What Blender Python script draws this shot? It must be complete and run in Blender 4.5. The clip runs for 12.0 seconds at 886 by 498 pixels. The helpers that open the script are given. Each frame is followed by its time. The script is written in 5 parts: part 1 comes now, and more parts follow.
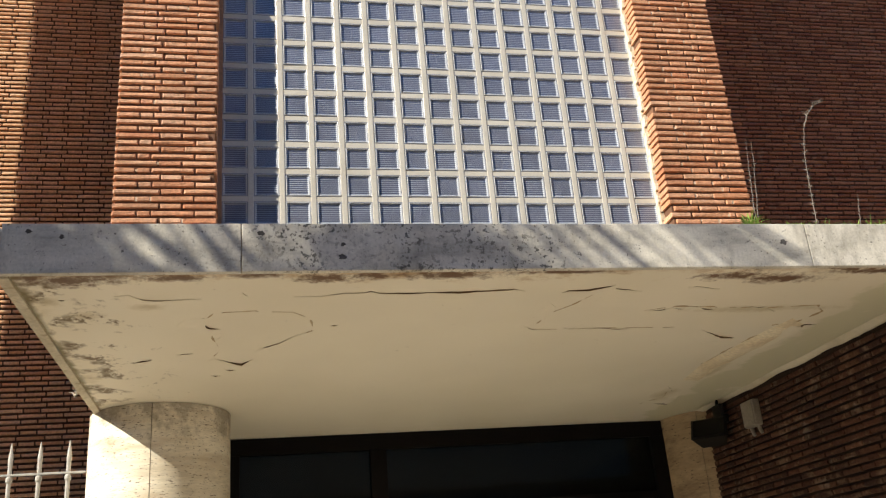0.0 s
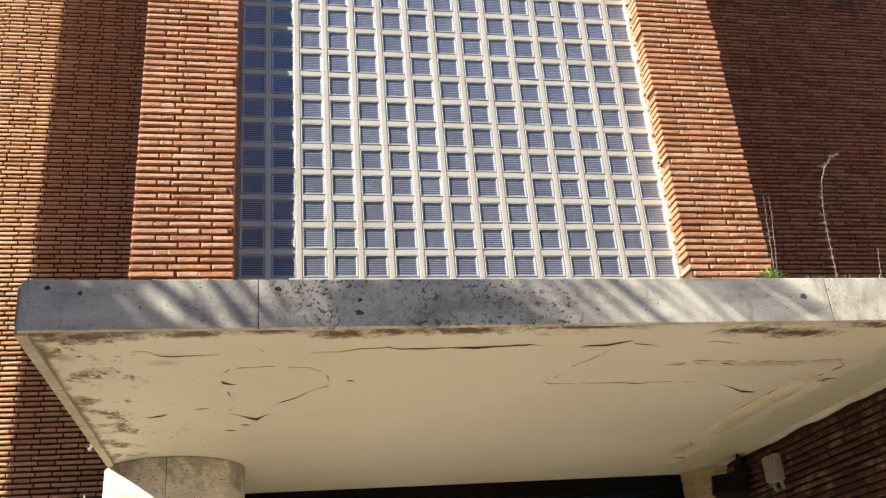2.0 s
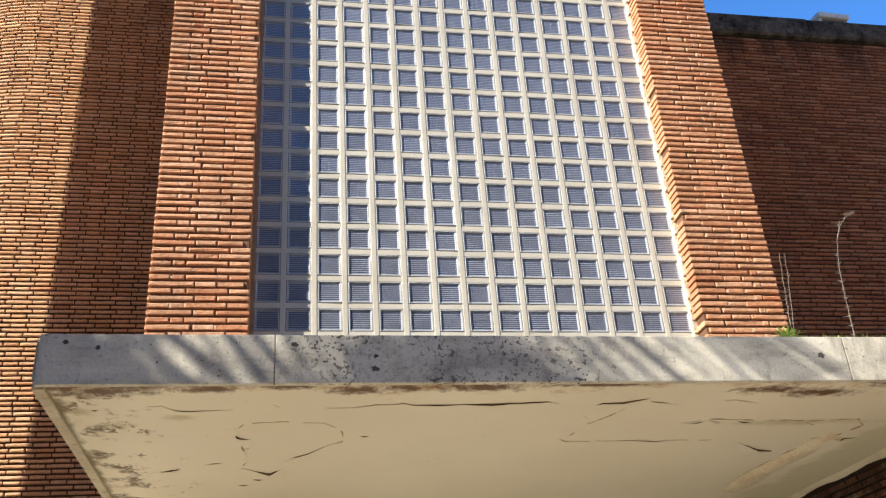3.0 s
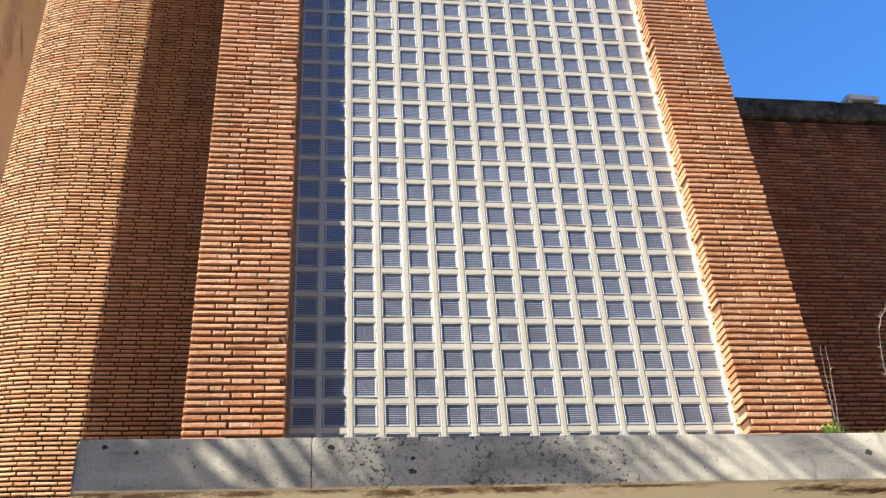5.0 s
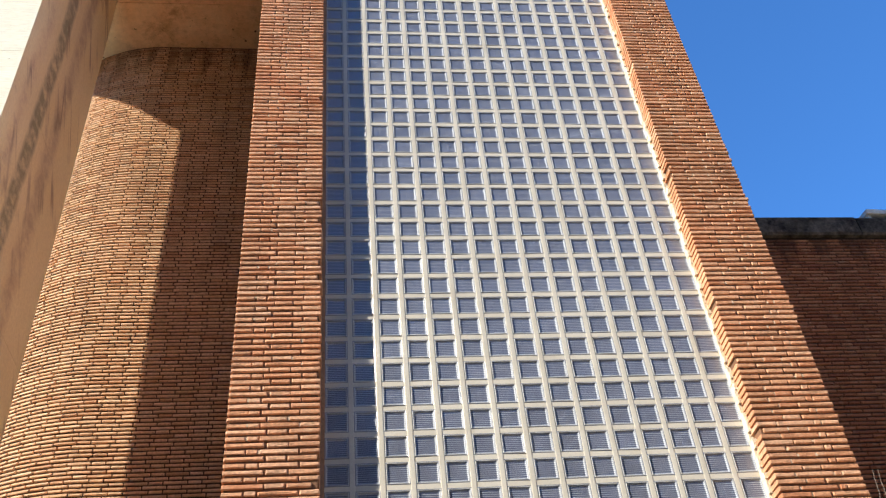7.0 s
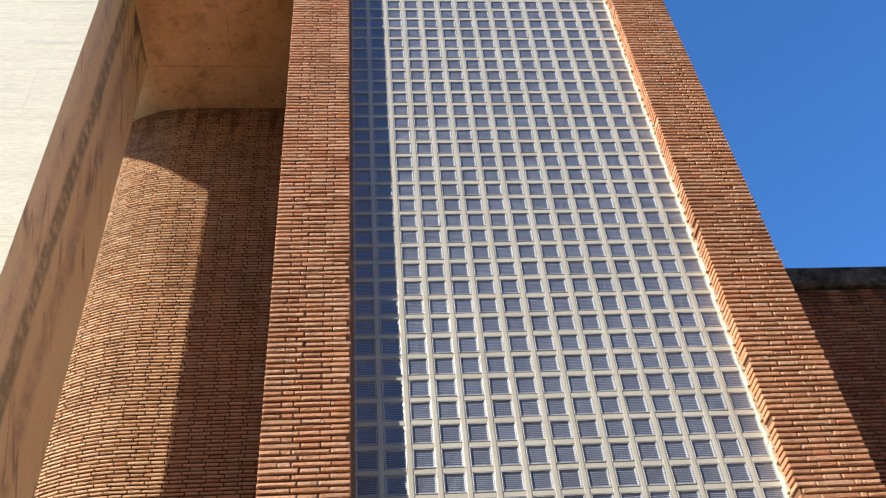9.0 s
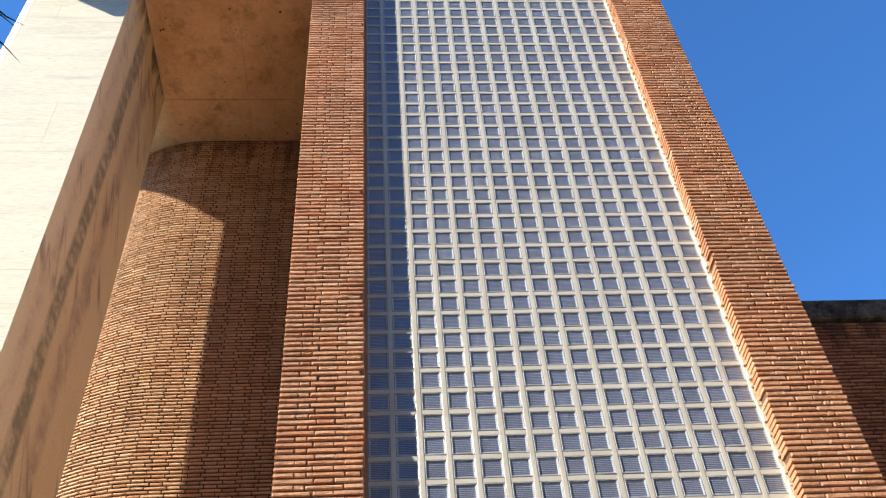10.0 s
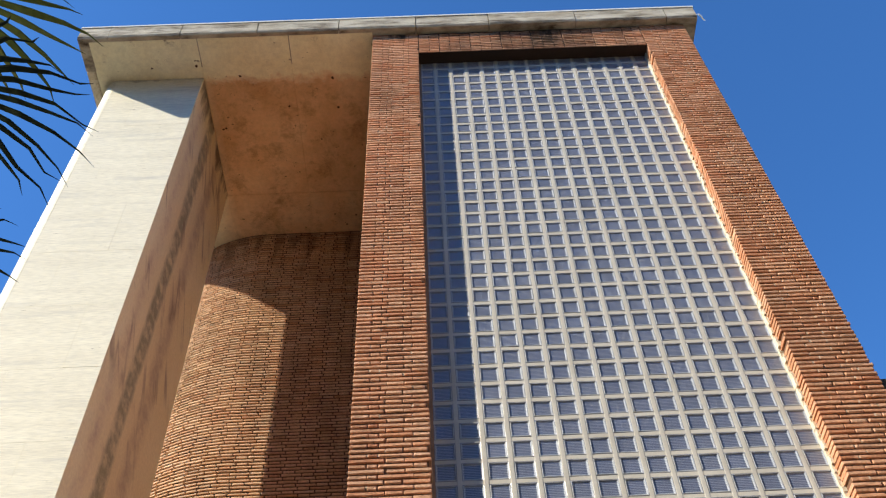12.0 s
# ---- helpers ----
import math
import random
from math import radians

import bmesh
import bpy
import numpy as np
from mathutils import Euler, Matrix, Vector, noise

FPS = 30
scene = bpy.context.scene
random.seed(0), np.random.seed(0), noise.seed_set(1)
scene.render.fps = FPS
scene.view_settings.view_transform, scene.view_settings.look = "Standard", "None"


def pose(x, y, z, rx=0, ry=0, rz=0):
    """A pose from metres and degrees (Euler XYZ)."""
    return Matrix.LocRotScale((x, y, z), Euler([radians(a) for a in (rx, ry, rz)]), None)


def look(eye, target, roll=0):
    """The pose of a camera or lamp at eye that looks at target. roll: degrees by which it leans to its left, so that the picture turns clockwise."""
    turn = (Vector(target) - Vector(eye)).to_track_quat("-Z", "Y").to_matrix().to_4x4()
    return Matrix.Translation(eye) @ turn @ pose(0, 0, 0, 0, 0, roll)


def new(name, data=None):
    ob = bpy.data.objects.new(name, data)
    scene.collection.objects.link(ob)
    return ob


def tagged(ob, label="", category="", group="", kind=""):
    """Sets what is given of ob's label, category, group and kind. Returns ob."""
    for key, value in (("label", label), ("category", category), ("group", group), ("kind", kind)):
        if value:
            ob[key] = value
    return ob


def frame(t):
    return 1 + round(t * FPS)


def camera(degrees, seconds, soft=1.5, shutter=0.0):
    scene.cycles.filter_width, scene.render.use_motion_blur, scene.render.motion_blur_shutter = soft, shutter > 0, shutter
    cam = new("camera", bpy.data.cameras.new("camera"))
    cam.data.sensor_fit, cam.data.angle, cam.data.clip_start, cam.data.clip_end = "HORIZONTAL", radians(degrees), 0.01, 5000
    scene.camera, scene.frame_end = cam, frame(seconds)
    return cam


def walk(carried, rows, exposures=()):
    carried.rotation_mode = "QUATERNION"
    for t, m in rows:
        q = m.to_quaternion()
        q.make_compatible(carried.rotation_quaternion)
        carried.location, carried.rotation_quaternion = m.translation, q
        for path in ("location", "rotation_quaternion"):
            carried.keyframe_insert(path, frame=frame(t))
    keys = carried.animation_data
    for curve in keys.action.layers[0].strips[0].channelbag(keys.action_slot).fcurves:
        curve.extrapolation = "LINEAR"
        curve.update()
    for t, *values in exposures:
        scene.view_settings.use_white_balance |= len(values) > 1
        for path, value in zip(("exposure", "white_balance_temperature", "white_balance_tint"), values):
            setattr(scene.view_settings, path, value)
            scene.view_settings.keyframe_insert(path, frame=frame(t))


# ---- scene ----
cam = camera(51.2, 12.0, soft=1.25)
PATH = [
    (0, (0.192, -4.925, 1.293), (0.594, -3.112, 2.036), -5.0),
    (0.5, (0.191, -4.927, 1.305), (0.593, -3.126, 2.075), -5.1),
    (1, (0.181, -4.924, 1.31), (0.572, -3.131, 2.105), -4.9),
    (1.5, (0.183, -4.921, 1.317), (0.56, -3.132, 2.128), -5.0),
    (2, (0.184, -4.93, 1.331), (0.555, -3.152, 2.168), -4.8),
    (2.5, (0.172, -4.943, 1.341), (0.535, -3.191, 2.235), -4.2),
    (4.5, (0.146, -4.986, 1.387), (0.437, -3.296, 2.418), -4.6),
    (5, (0.15, -5.007, 1.411), (0.421, -3.351, 2.499), -4.0),
    (5.5, (0.129, -4.994, 1.424), (0.397, -3.375, 2.567), -4.0),
    (6, (0.141, -5.007, 1.427), (0.391, -3.438, 2.642), -4.7),
    (6.5, (0.107, -5.009, 1.433), (0.361, -3.487, 2.705), -5.7),
    (7, (0.098, -5.006, 1.442), (0.326, -3.516, 2.757), -6.1),
    (9, (0.084, -5.043, 1.499), (0.258, -3.623, 2.896), -5.8),
    (9.5, (0.089, -5.04, 1.495), (0.242, -3.63, 2.905), -5.5),
    (10, (0.084, -5.064, 1.519), (0.229, -3.688, 2.963), -5.1),
    (10.5, (0.077, -5.061, 1.525), (0.215, -3.739, 3.02), -5.1),
    (11, (0.082, -5.056, 1.532), (0.216, -3.759, 3.048), -4.9),
    (11.5, (0.064, -5.064, 1.54), (0.166, -3.807, 3.093), -4.5),
    (12, (0.044, -5.071, 1.546), (0.071, -3.832, 3.115), -3.2),
]
EXPOSURES = [(0, 0.77), (1, 0.88), (2.5, 0.98), (5.5, 1.02), (7, 0.88), (9, 0.66), (9.5, 0.72), (10, 0.80), (10.5, 0.60), (12, 0.565)]
walk(cam, [(t, look(eye, target, roll)) for t, eye, target, roll in PATH], EXPOSURES)

# ---- light ----
SUN = Vector((2.3, 1.0, -1.73)).normalized()
world = bpy.data.worlds.new("sky")
scene.world = world
world.use_nodes = True
wn = world.node_tree.nodes
sky = wn.new("ShaderNodeTexSky")
sky.sky_type = "NISHITA"
sky.sun_disc = False
sky.sun_elevation = math.asin(-SUN.z)
sky.sun_rotation = math.atan2(-SUN.x, -SUN.y)
sky.altitude, sky.air_density, sky.dust_density, sky.ozone_density = 0.0, 1.0, 0.3, 3.0
wn["Background"].inputs["Strength"].default_value = 0.115
deep = wn.new("ShaderNodeMix")
deep.data_type, deep.blend_type = "RGBA", "MULTIPLY"
deep.inputs[0].default_value, deep.inputs[7].default_value = 1.0, (0.49, 0.97, 1.46, 1)
world.node_tree.links.new(sky.outputs[0], deep.inputs[6])
world.node_tree.links.new(deep.outputs[2], wn["Background"].inputs["Color"])

sun_data = bpy.data.lights.new("sun", "SUN")
sun_data.energy, sun_data.angle, sun_data.color = 5.8, radians(0.5), (1.0, 0.925, 0.765)
sun = new("sun", sun_data)
sun.matrix_world = look((-24, -10, 18), Vector((-24, -10, 18)) + SUN)

# ---- materials ----


def nodes_of(name):
    m = bpy.data.materials.new(name)
    m.use_nodes = True
    return m, m.node_tree.nodes, m.node_tree.links, m.node_tree.nodes["Principled BSDF"]


def position(ns, ln, scale=(1, 1, 1)):
    g = ns.new("ShaderNodeNewGeometry")
    v = ns.new("ShaderNodeVectorMath")
    v.operation = "MULTIPLY"
    v.inputs[1].default_value = scale
    ln.new(g.outputs["Position"], v.inputs[0])
    return v.outputs[0]


def noise_of(ns, ln, vec, scale, detail=5.0, rough=0.6):
    n = ns.new("ShaderNodeTexNoise")
    n.inputs["Scale"].default_value, n.inputs["Detail"].default_value, n.inputs["Roughness"].default_value = scale, detail, rough
    ln.new(vec, n.inputs["Vector"])
    return n.outputs["Fac"]


def ramp(ns, ln, fac, stops, interp="LINEAR"):
    r = ns.new("ShaderNodeValToRGB")
    r.color_ramp.interpolation = interp
    while len(r.color_ramp.elements) < len(stops):
        r.color_ramp.elements.new(0.5)
    for e, (p, c) in zip(r.color_ramp.elements, stops):
        e.position = p
        e.color = (*c, 1) if len(c) == 3 else c
    ln.new(fac, r.inputs[0])
    return r.outputs[0]


def mix(ns, ln, fac, a, b, mode="MIX"):
    x = ns.new("ShaderNodeMix")
    x.data_type, x.blend_type = "RGBA", mode
    for k, v in ((0, fac), (6, a), (7, b)):
        if isinstance(v, (int, float)):
            x.inputs[k].default_value = v
        elif isinstance(v, tuple):
            x.inputs[k].default_value = (*v, 1)
        else:
            ln.new(v, x.inputs[k])
    return x.outputs[2]


def bump(ns, ln, bsdf, height, strength, dist):
    b = ns.new("ShaderNodeBump")
    b.inputs["Strength"].default_value, b.inputs["Distance"].default_value = strength, dist
    ln.new(height, b.inputs["Height"])
    ln.new(b.outputs[0], bsdf.inputs["Normal"])


def grey(v):
    return (v, v, v)


def surface(name, colour, dark, rough=0.8, coarse=1.2, fine=40.0, stretch=(1, 1, 1), stain=None, relief=0.4, dist=0.004, pits=None, metallic=0.0, sheen=0.35, patchy=False, grain=(0.78, 1.08), drip=None):
    """Two-scale surface: broad tone drift, fine grain, optional stains and pits."""
    m, ns, ln, bs = nodes_of(name)
    vec = position(ns, ln, stretch)
    big = noise_of(ns, ln, vec, coarse, 6.0, 0.62)
    small = noise_of(ns, ln, vec, fine, 4.0, 0.6)
    col = ramp(ns, ln, big, [(0.3, dark), (0.62, colour)])
    speckle = ramp(ns, ln, small, [(0.25, grey(grain[0])), (0.7, grey(grain[1]))])
    col = mix(ns, ln, 1.0, col, speckle, "MULTIPLY")
    if stain:
        tone, lo, hi, sc = stain
        f = ramp(ns, ln, noise_of(ns, ln, vec, sc, 8.0, 0.7), [(lo, grey(0)), (hi, grey(1))])
        col = mix(ns, ln, f, col, tone)
    if pits:
        tone, lo, sc = pits
        f = ramp(ns, ln, noise_of(ns, ln, vec, sc, 8.0 if patchy else 3.0, 0.75 if patchy else 0.5), [(lo, grey(0)), (lo + (0.07 if patchy else 0.05), grey(1))])
        if patchy:
            where = ramp(ns, ln, noise_of(ns, ln, vec, 2.6, 5.0, 0.7), [(0.47, grey(0.2)), (0.56, grey(1))])
            f = mix(ns, ln, 1.0, f, where, "MULTIPLY")
        col = mix(ns, ln, f, col, tone)
    if drip:
        col = run_off_and_shade(ns, ln, col, position(ns, ln), *drip)
    ln.new(col, bs.inputs["Base Color"])
    bs.inputs["Roughness"].default_value = rough
    bs.inputs["Metallic"].default_value = metallic
    bs.inputs["Specular IOR Level"].default_value = sheen
    bump(ns, ln, bs, small, relief, dist)
    return m


def run_off_and_shade(ns, ln, col, vec, top, reach, scale, tone, peak=0.85, squash=0.16):
    """Dark run-off streaks, on the recess wall also painted-in shade, that start at a height and thin out downwards."""
    sep = ns.new("ShaderNodeSeparateXYZ")
    ln.new(vec, sep.inputs[0])
    far = ns.new("ShaderNodeMapRange")
    far.inputs["From Min"].default_value, far.inputs["From Max"].default_value = top - reach, top
    far.inputs["To Min"].default_value, far.inputs["To Max"].default_value = -0.28, 0.16
    ln.new(sep.outputs[2], far.inputs["Value"])
    add = ns.new("ShaderNodeMath")
    ln.new(noise_of(ns, ln, position(ns, ln, (1, 1, squash)), scale, 6.0, 0.65), add.inputs[0])
    ln.new(far.outputs[0], add.inputs[1])
    return mix(ns, ln, ramp(ns, ln, add.outputs[0], [(0.5, grey(0)), (0.62, grey(peak))]), col, tone)


def brick_material(name, single, tones, grime=0.5, onset=0.5, drip=None, bloom=None):
    """Fired clay: tone by brick, speckle, broad soot, pale scuffs; drip: run-off streaks and painted-in shade below a
    height, bloom: lime.
    """
    m, ns, ln, bs = nodes_of(name)
    if single:
        rnd = ns.new("ShaderNodeObjectInfo").outputs["Random"]
    else:
        rnd = ns.new("ShaderNodeNewGeometry").outputs["Random Per Island"]
    stops = [(i / (len(tones) - 1), c) for i, c in enumerate(tones)]
    col = ramp(ns, ln, rnd, stops)
    vec = position(ns, ln)
    speck = noise_of(ns, ln, vec, 55.0, 5.0, 0.7)
    col = mix(ns, ln, 1.0, col, ramp(ns, ln, speck, [(0.25, grey(0.55)), (0.5, grey(1.0)), (0.75, grey(1.32))]), "MULTIPLY")
    streak = noise_of(ns, ln, position(ns, ln, (1, 1, 0.35)), 1.6, 7.0, 0.65)
    col = mix(ns, ln, ramp(ns, ln, streak, [(onset, grey(0)), (onset + 0.25, grey(grime))]), col, (0.09, 0.055, 0.035))
    pale = noise_of(ns, ln, vec, 9.0, 6.0, 0.7)
    col = mix(ns, ln, ramp(ns, ln, pale, [(0.53, grey(0)), (0.70, grey(0.6))]), col, tuple(0.5 * c + 0.5 * q for c, q in zip(tones[1], (0.55, 0.40, 0.27))))
    if drip:
        col = run_off_and_shade(ns, ln, col, vec, drip[0], drip[1], 4.2, (0.022, 0.018, 0.014), drip[2])
    if bloom:
        f = ramp(ns, ln, noise_of(ns, ln, vec, 5.0, 8.0, 0.75), [(bloom, grey(0)), (bloom + 0.10, grey(0.6))])
        col = mix(ns, ln, f, col, (0.25, 0.21, 0.165))
    ln.new(col, bs.inputs["Base Color"])
    bs.inputs["Roughness"].default_value = 0.9
    bs.inputs["Specular IOR Level"].default_value = 0.25
    h = noise_of(ns, ln, vec, 70.0, 6.0, 0.7)
    bump(ns, ln, bs, h, 0.8, 0.007)
    return m


BRICK_TONES = [(0.57, 0.258, 0.134), (0.645, 0.345, 0.205), (0.60, 0.290, 0.160), (0.70, 0.412, 0.265), (0.615, 0.308, 0.172), (0.54, 0.222, 0.112), (0.675, 0.376, 0.230)]
PALE_TONES = [(0.60, 0.36, 0.200), (0.70, 0.458, 0.285), (0.64, 0.395, 0.233), (0.73, 0.50, 0.320), (0.54, 0.292, 0.158), (0.69, 0.435, 0.265)]
# Lower wall: same clay as the piers, with the tower's shade put in.
SHADED_TONES = [(0.31, 0.110, 0.052), (0.40, 0.154, 0.073), (0.265, 0.091, 0.045), (0.43, 0.181, 0.092), (0.345, 0.125, 0.061)]
# Porch side wall: shade under the canopy is put into these near-black tones.
SHADED_PORCH_TONES = [(0.068, 0.031, 0.021), (0.10, 0.043, 0.027), (0.052, 0.026, 0.019), (0.125, 0.058, 0.036)]
M_BRICK = brick_material("brick_single", True, BRICK_TONES)
M_BRICKS = brick_material("brick_run", False, BRICK_TONES, drip=(12.28, 0.75, 0.9))
RED_TONES = [(r * 0.92, g * 0.90, b * 0.88) for r, g, b in BRICK_TONES]
M_RBRICK = brick_material("red_brick_single", True, RED_TONES)
M_RBRICKS = brick_material("red_brick_run", False, RED_TONES, drip=(12.28, 0.75, 0.9))
M_PBRICK = brick_material("pale_brick_single", True, PALE_TONES, 0.4)
# Here drip puts the recess shade below the roof into the colour, over stains.
M_PBRICKS = brick_material("pale_brick_run", False, PALE_TONES, 0.4, drip=(12.30, 2.0, 0.5))
M_LBRICK = brick_material("shaded_porch_brick_single", True, SHADED_PORCH_TONES, 0.6, bloom=0.575)
M_LBRICKS = brick_material("shaded_porch_brick_run", False, SHADED_PORCH_TONES, 0.6, bloom=0.575)
M_GBRICK = brick_material("grimy_brick_single", True, BRICK_TONES, 1.0, 0.40, drip=(12.36, 0.8, 0.95))
M_GBRICKS = brick_material("grimy_brick_run", False, BRICK_TONES, 1.0, 0.40, drip=(12.36, 0.8, 0.95))
M_DBRICK = brick_material("shaded_brick_single", True, SHADED_TONES, 0.5, drip=(7.80, 0.9, 0.6))
M_DBRICKS = brick_material("shaded_brick_run", False, SHADED_TONES, 0.5, drip=(7.80, 0.9, 0.6))
# Mortar for the darker walls; shade in the joints is put into its colour.
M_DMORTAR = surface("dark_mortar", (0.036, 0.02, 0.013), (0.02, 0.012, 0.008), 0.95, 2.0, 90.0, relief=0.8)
M_BMORTAR = surface("brown_mortar", (0.088, 0.047, 0.028), (0.057, 0.031, 0.019), 0.95, 2.0, 90.0, relief=0.8)
M_MORTAR = surface("mortar", (0.21, 0.105, 0.058), (0.13, 0.065, 0.037), 0.95, 2.0, 90.0, relief=0.8)
M_SMEAR = surface("pale_pointing", (0.66, 0.50, 0.36), (0.48, 0.33, 0.21), 0.9, 6.0, 70.0, relief=0.8)
M_BAR = surface("white_cement", (0.575, 0.538, 0.468), (0.47, 0.432, 0.365), 0.75, 2.5, 70.0, stain=((0.42, 0.34, 0.25), 0.60, 0.85, 5.0), relief=0.15, grain=(0.92, 1.04))
# Left reveal strip: the shade on it is put into this brown.
M_MARGIN = surface("shaded_brown_reveal", (0.40, 0.24, 0.15), (0.28, 0.16, 0.10), 0.9, 5.0, 60.0)
M_PLASTER = surface("reveal_plaster", (0.74, 0.65, 0.50), (0.61, 0.50, 0.36), 0.85, 6.0, 60.0, relief=0.9, dist=0.01)


def fascia_marble():
    """Weathered white marble: soft grey veins, a stretch peppered with pits and lichen, dirt gathered in streaks."""
    m, ns, ln, bs = nodes_of("fascia_marble")
    vec = position(ns, ln)
    sep = ns.new("ShaderNodeSeparateXYZ")
    ln.new(vec, sep.inputs[0])
    turn = ns.new("ShaderNodeMapping")
    turn.inputs["Rotation"].default_value = (0, radians(40), 0)
    turn.inputs["Scale"].default_value = (0.7, 1.0, 2.2)
    ln.new(vec, turn.inputs["Vector"])
    vein = noise_of(ns, ln, turn.outputs[0], 2.6, 8.0, 0.62)
    col = ramp(ns, ln, vein, [(0.36, (0.36, 0.34, 0.30)), (0.48, (0.60, 0.565, 0.49)), (0.62, (0.70, 0.66, 0.58))])
    dirt = noise_of(ns, ln, position(ns, ln, (1, 1, 0.45)), 5.0, 8.0, 0.7)
    col = mix(ns, ln, ramp(ns, ln, dirt, [(0.50, grey(0)), (0.66, grey(0.75))]), col, (0.27, 0.245, 0.205))
    near = ns.new("ShaderNodeMapRange")
    near.interpolation_type = "SMOOTHSTEP"
    near.inputs["From Min"].default_value, near.inputs["From Max"].default_value = 0.45, 1.0
    near.inputs["To Min"].default_value, near.inputs["To Max"].default_value = 1.0, 0.0
    gap = ns.new("ShaderNodeMath")
    gap.inputs[1].default_value = -0.75
    ln.new(sep.outputs[0], gap.inputs[0])
    size = ns.new("ShaderNodeMath")
    size.operation = "ABSOLUTE"
    ln.new(gap.outputs[0], size.inputs[0])
    ln.new(size.outputs[0], near.inputs["Value"])

    def pepper(scale, lo, hi, tone, base, gain, rough):
        """Specks; more of them in the peppered stretch."""
        lift = ns.new("ShaderNodeMath")
        lift.operation = "MULTIPLY_ADD"
        lift.inputs[1].default_value = gain
        ln.new(near.outputs[0], lift.inputs[0])
        ln.new(noise_of(ns, ln, vec, scale, 4.0, rough), lift.inputs[2])
        patch = ramp(ns, ln, noise_of(ns, ln, vec, 4.0, 4.0, 0.6), [(0.42, grey(base)), (0.58, grey(1))])
        f = mix(ns, ln, 1.0, ramp(ns, ln, lift.outputs[0], [(lo, grey(0)), (hi, grey(0.95))]), patch, "MULTIPLY")
        return mix(ns, ln, f, col, tone)

    col = pepper(38.0, 0.64, 0.675, (0.10, 0.092, 0.08), 0.25, 0.075, 0.55)
    col = pepper(75.0, 0.645, 0.685, (0.15, 0.135, 0.115), 0.4, 0.06, 0.6)
    col = mix(ns, ln, 1.0, col, ramp(ns, ln, noise_of(ns, ln, vec, 90.0, 4.0, 0.6), [(0.25, grey(0.82)), (0.7, grey(1.08))]), "MULTIPLY")
    ln.new(col, bs.inputs["Base Color"])
    bs.inputs["Roughness"].default_value = 0.65
    bs.inputs["Specular IOR Level"].default_value = 0.3
    bump(ns, ln, bs, noise_of(ns, ln, vec, 45.0, 6.0, 0.7), 0.4, 0.004)
    return m


M_MARBLE = fascia_marble()
SOFFIT_Z = 2.61


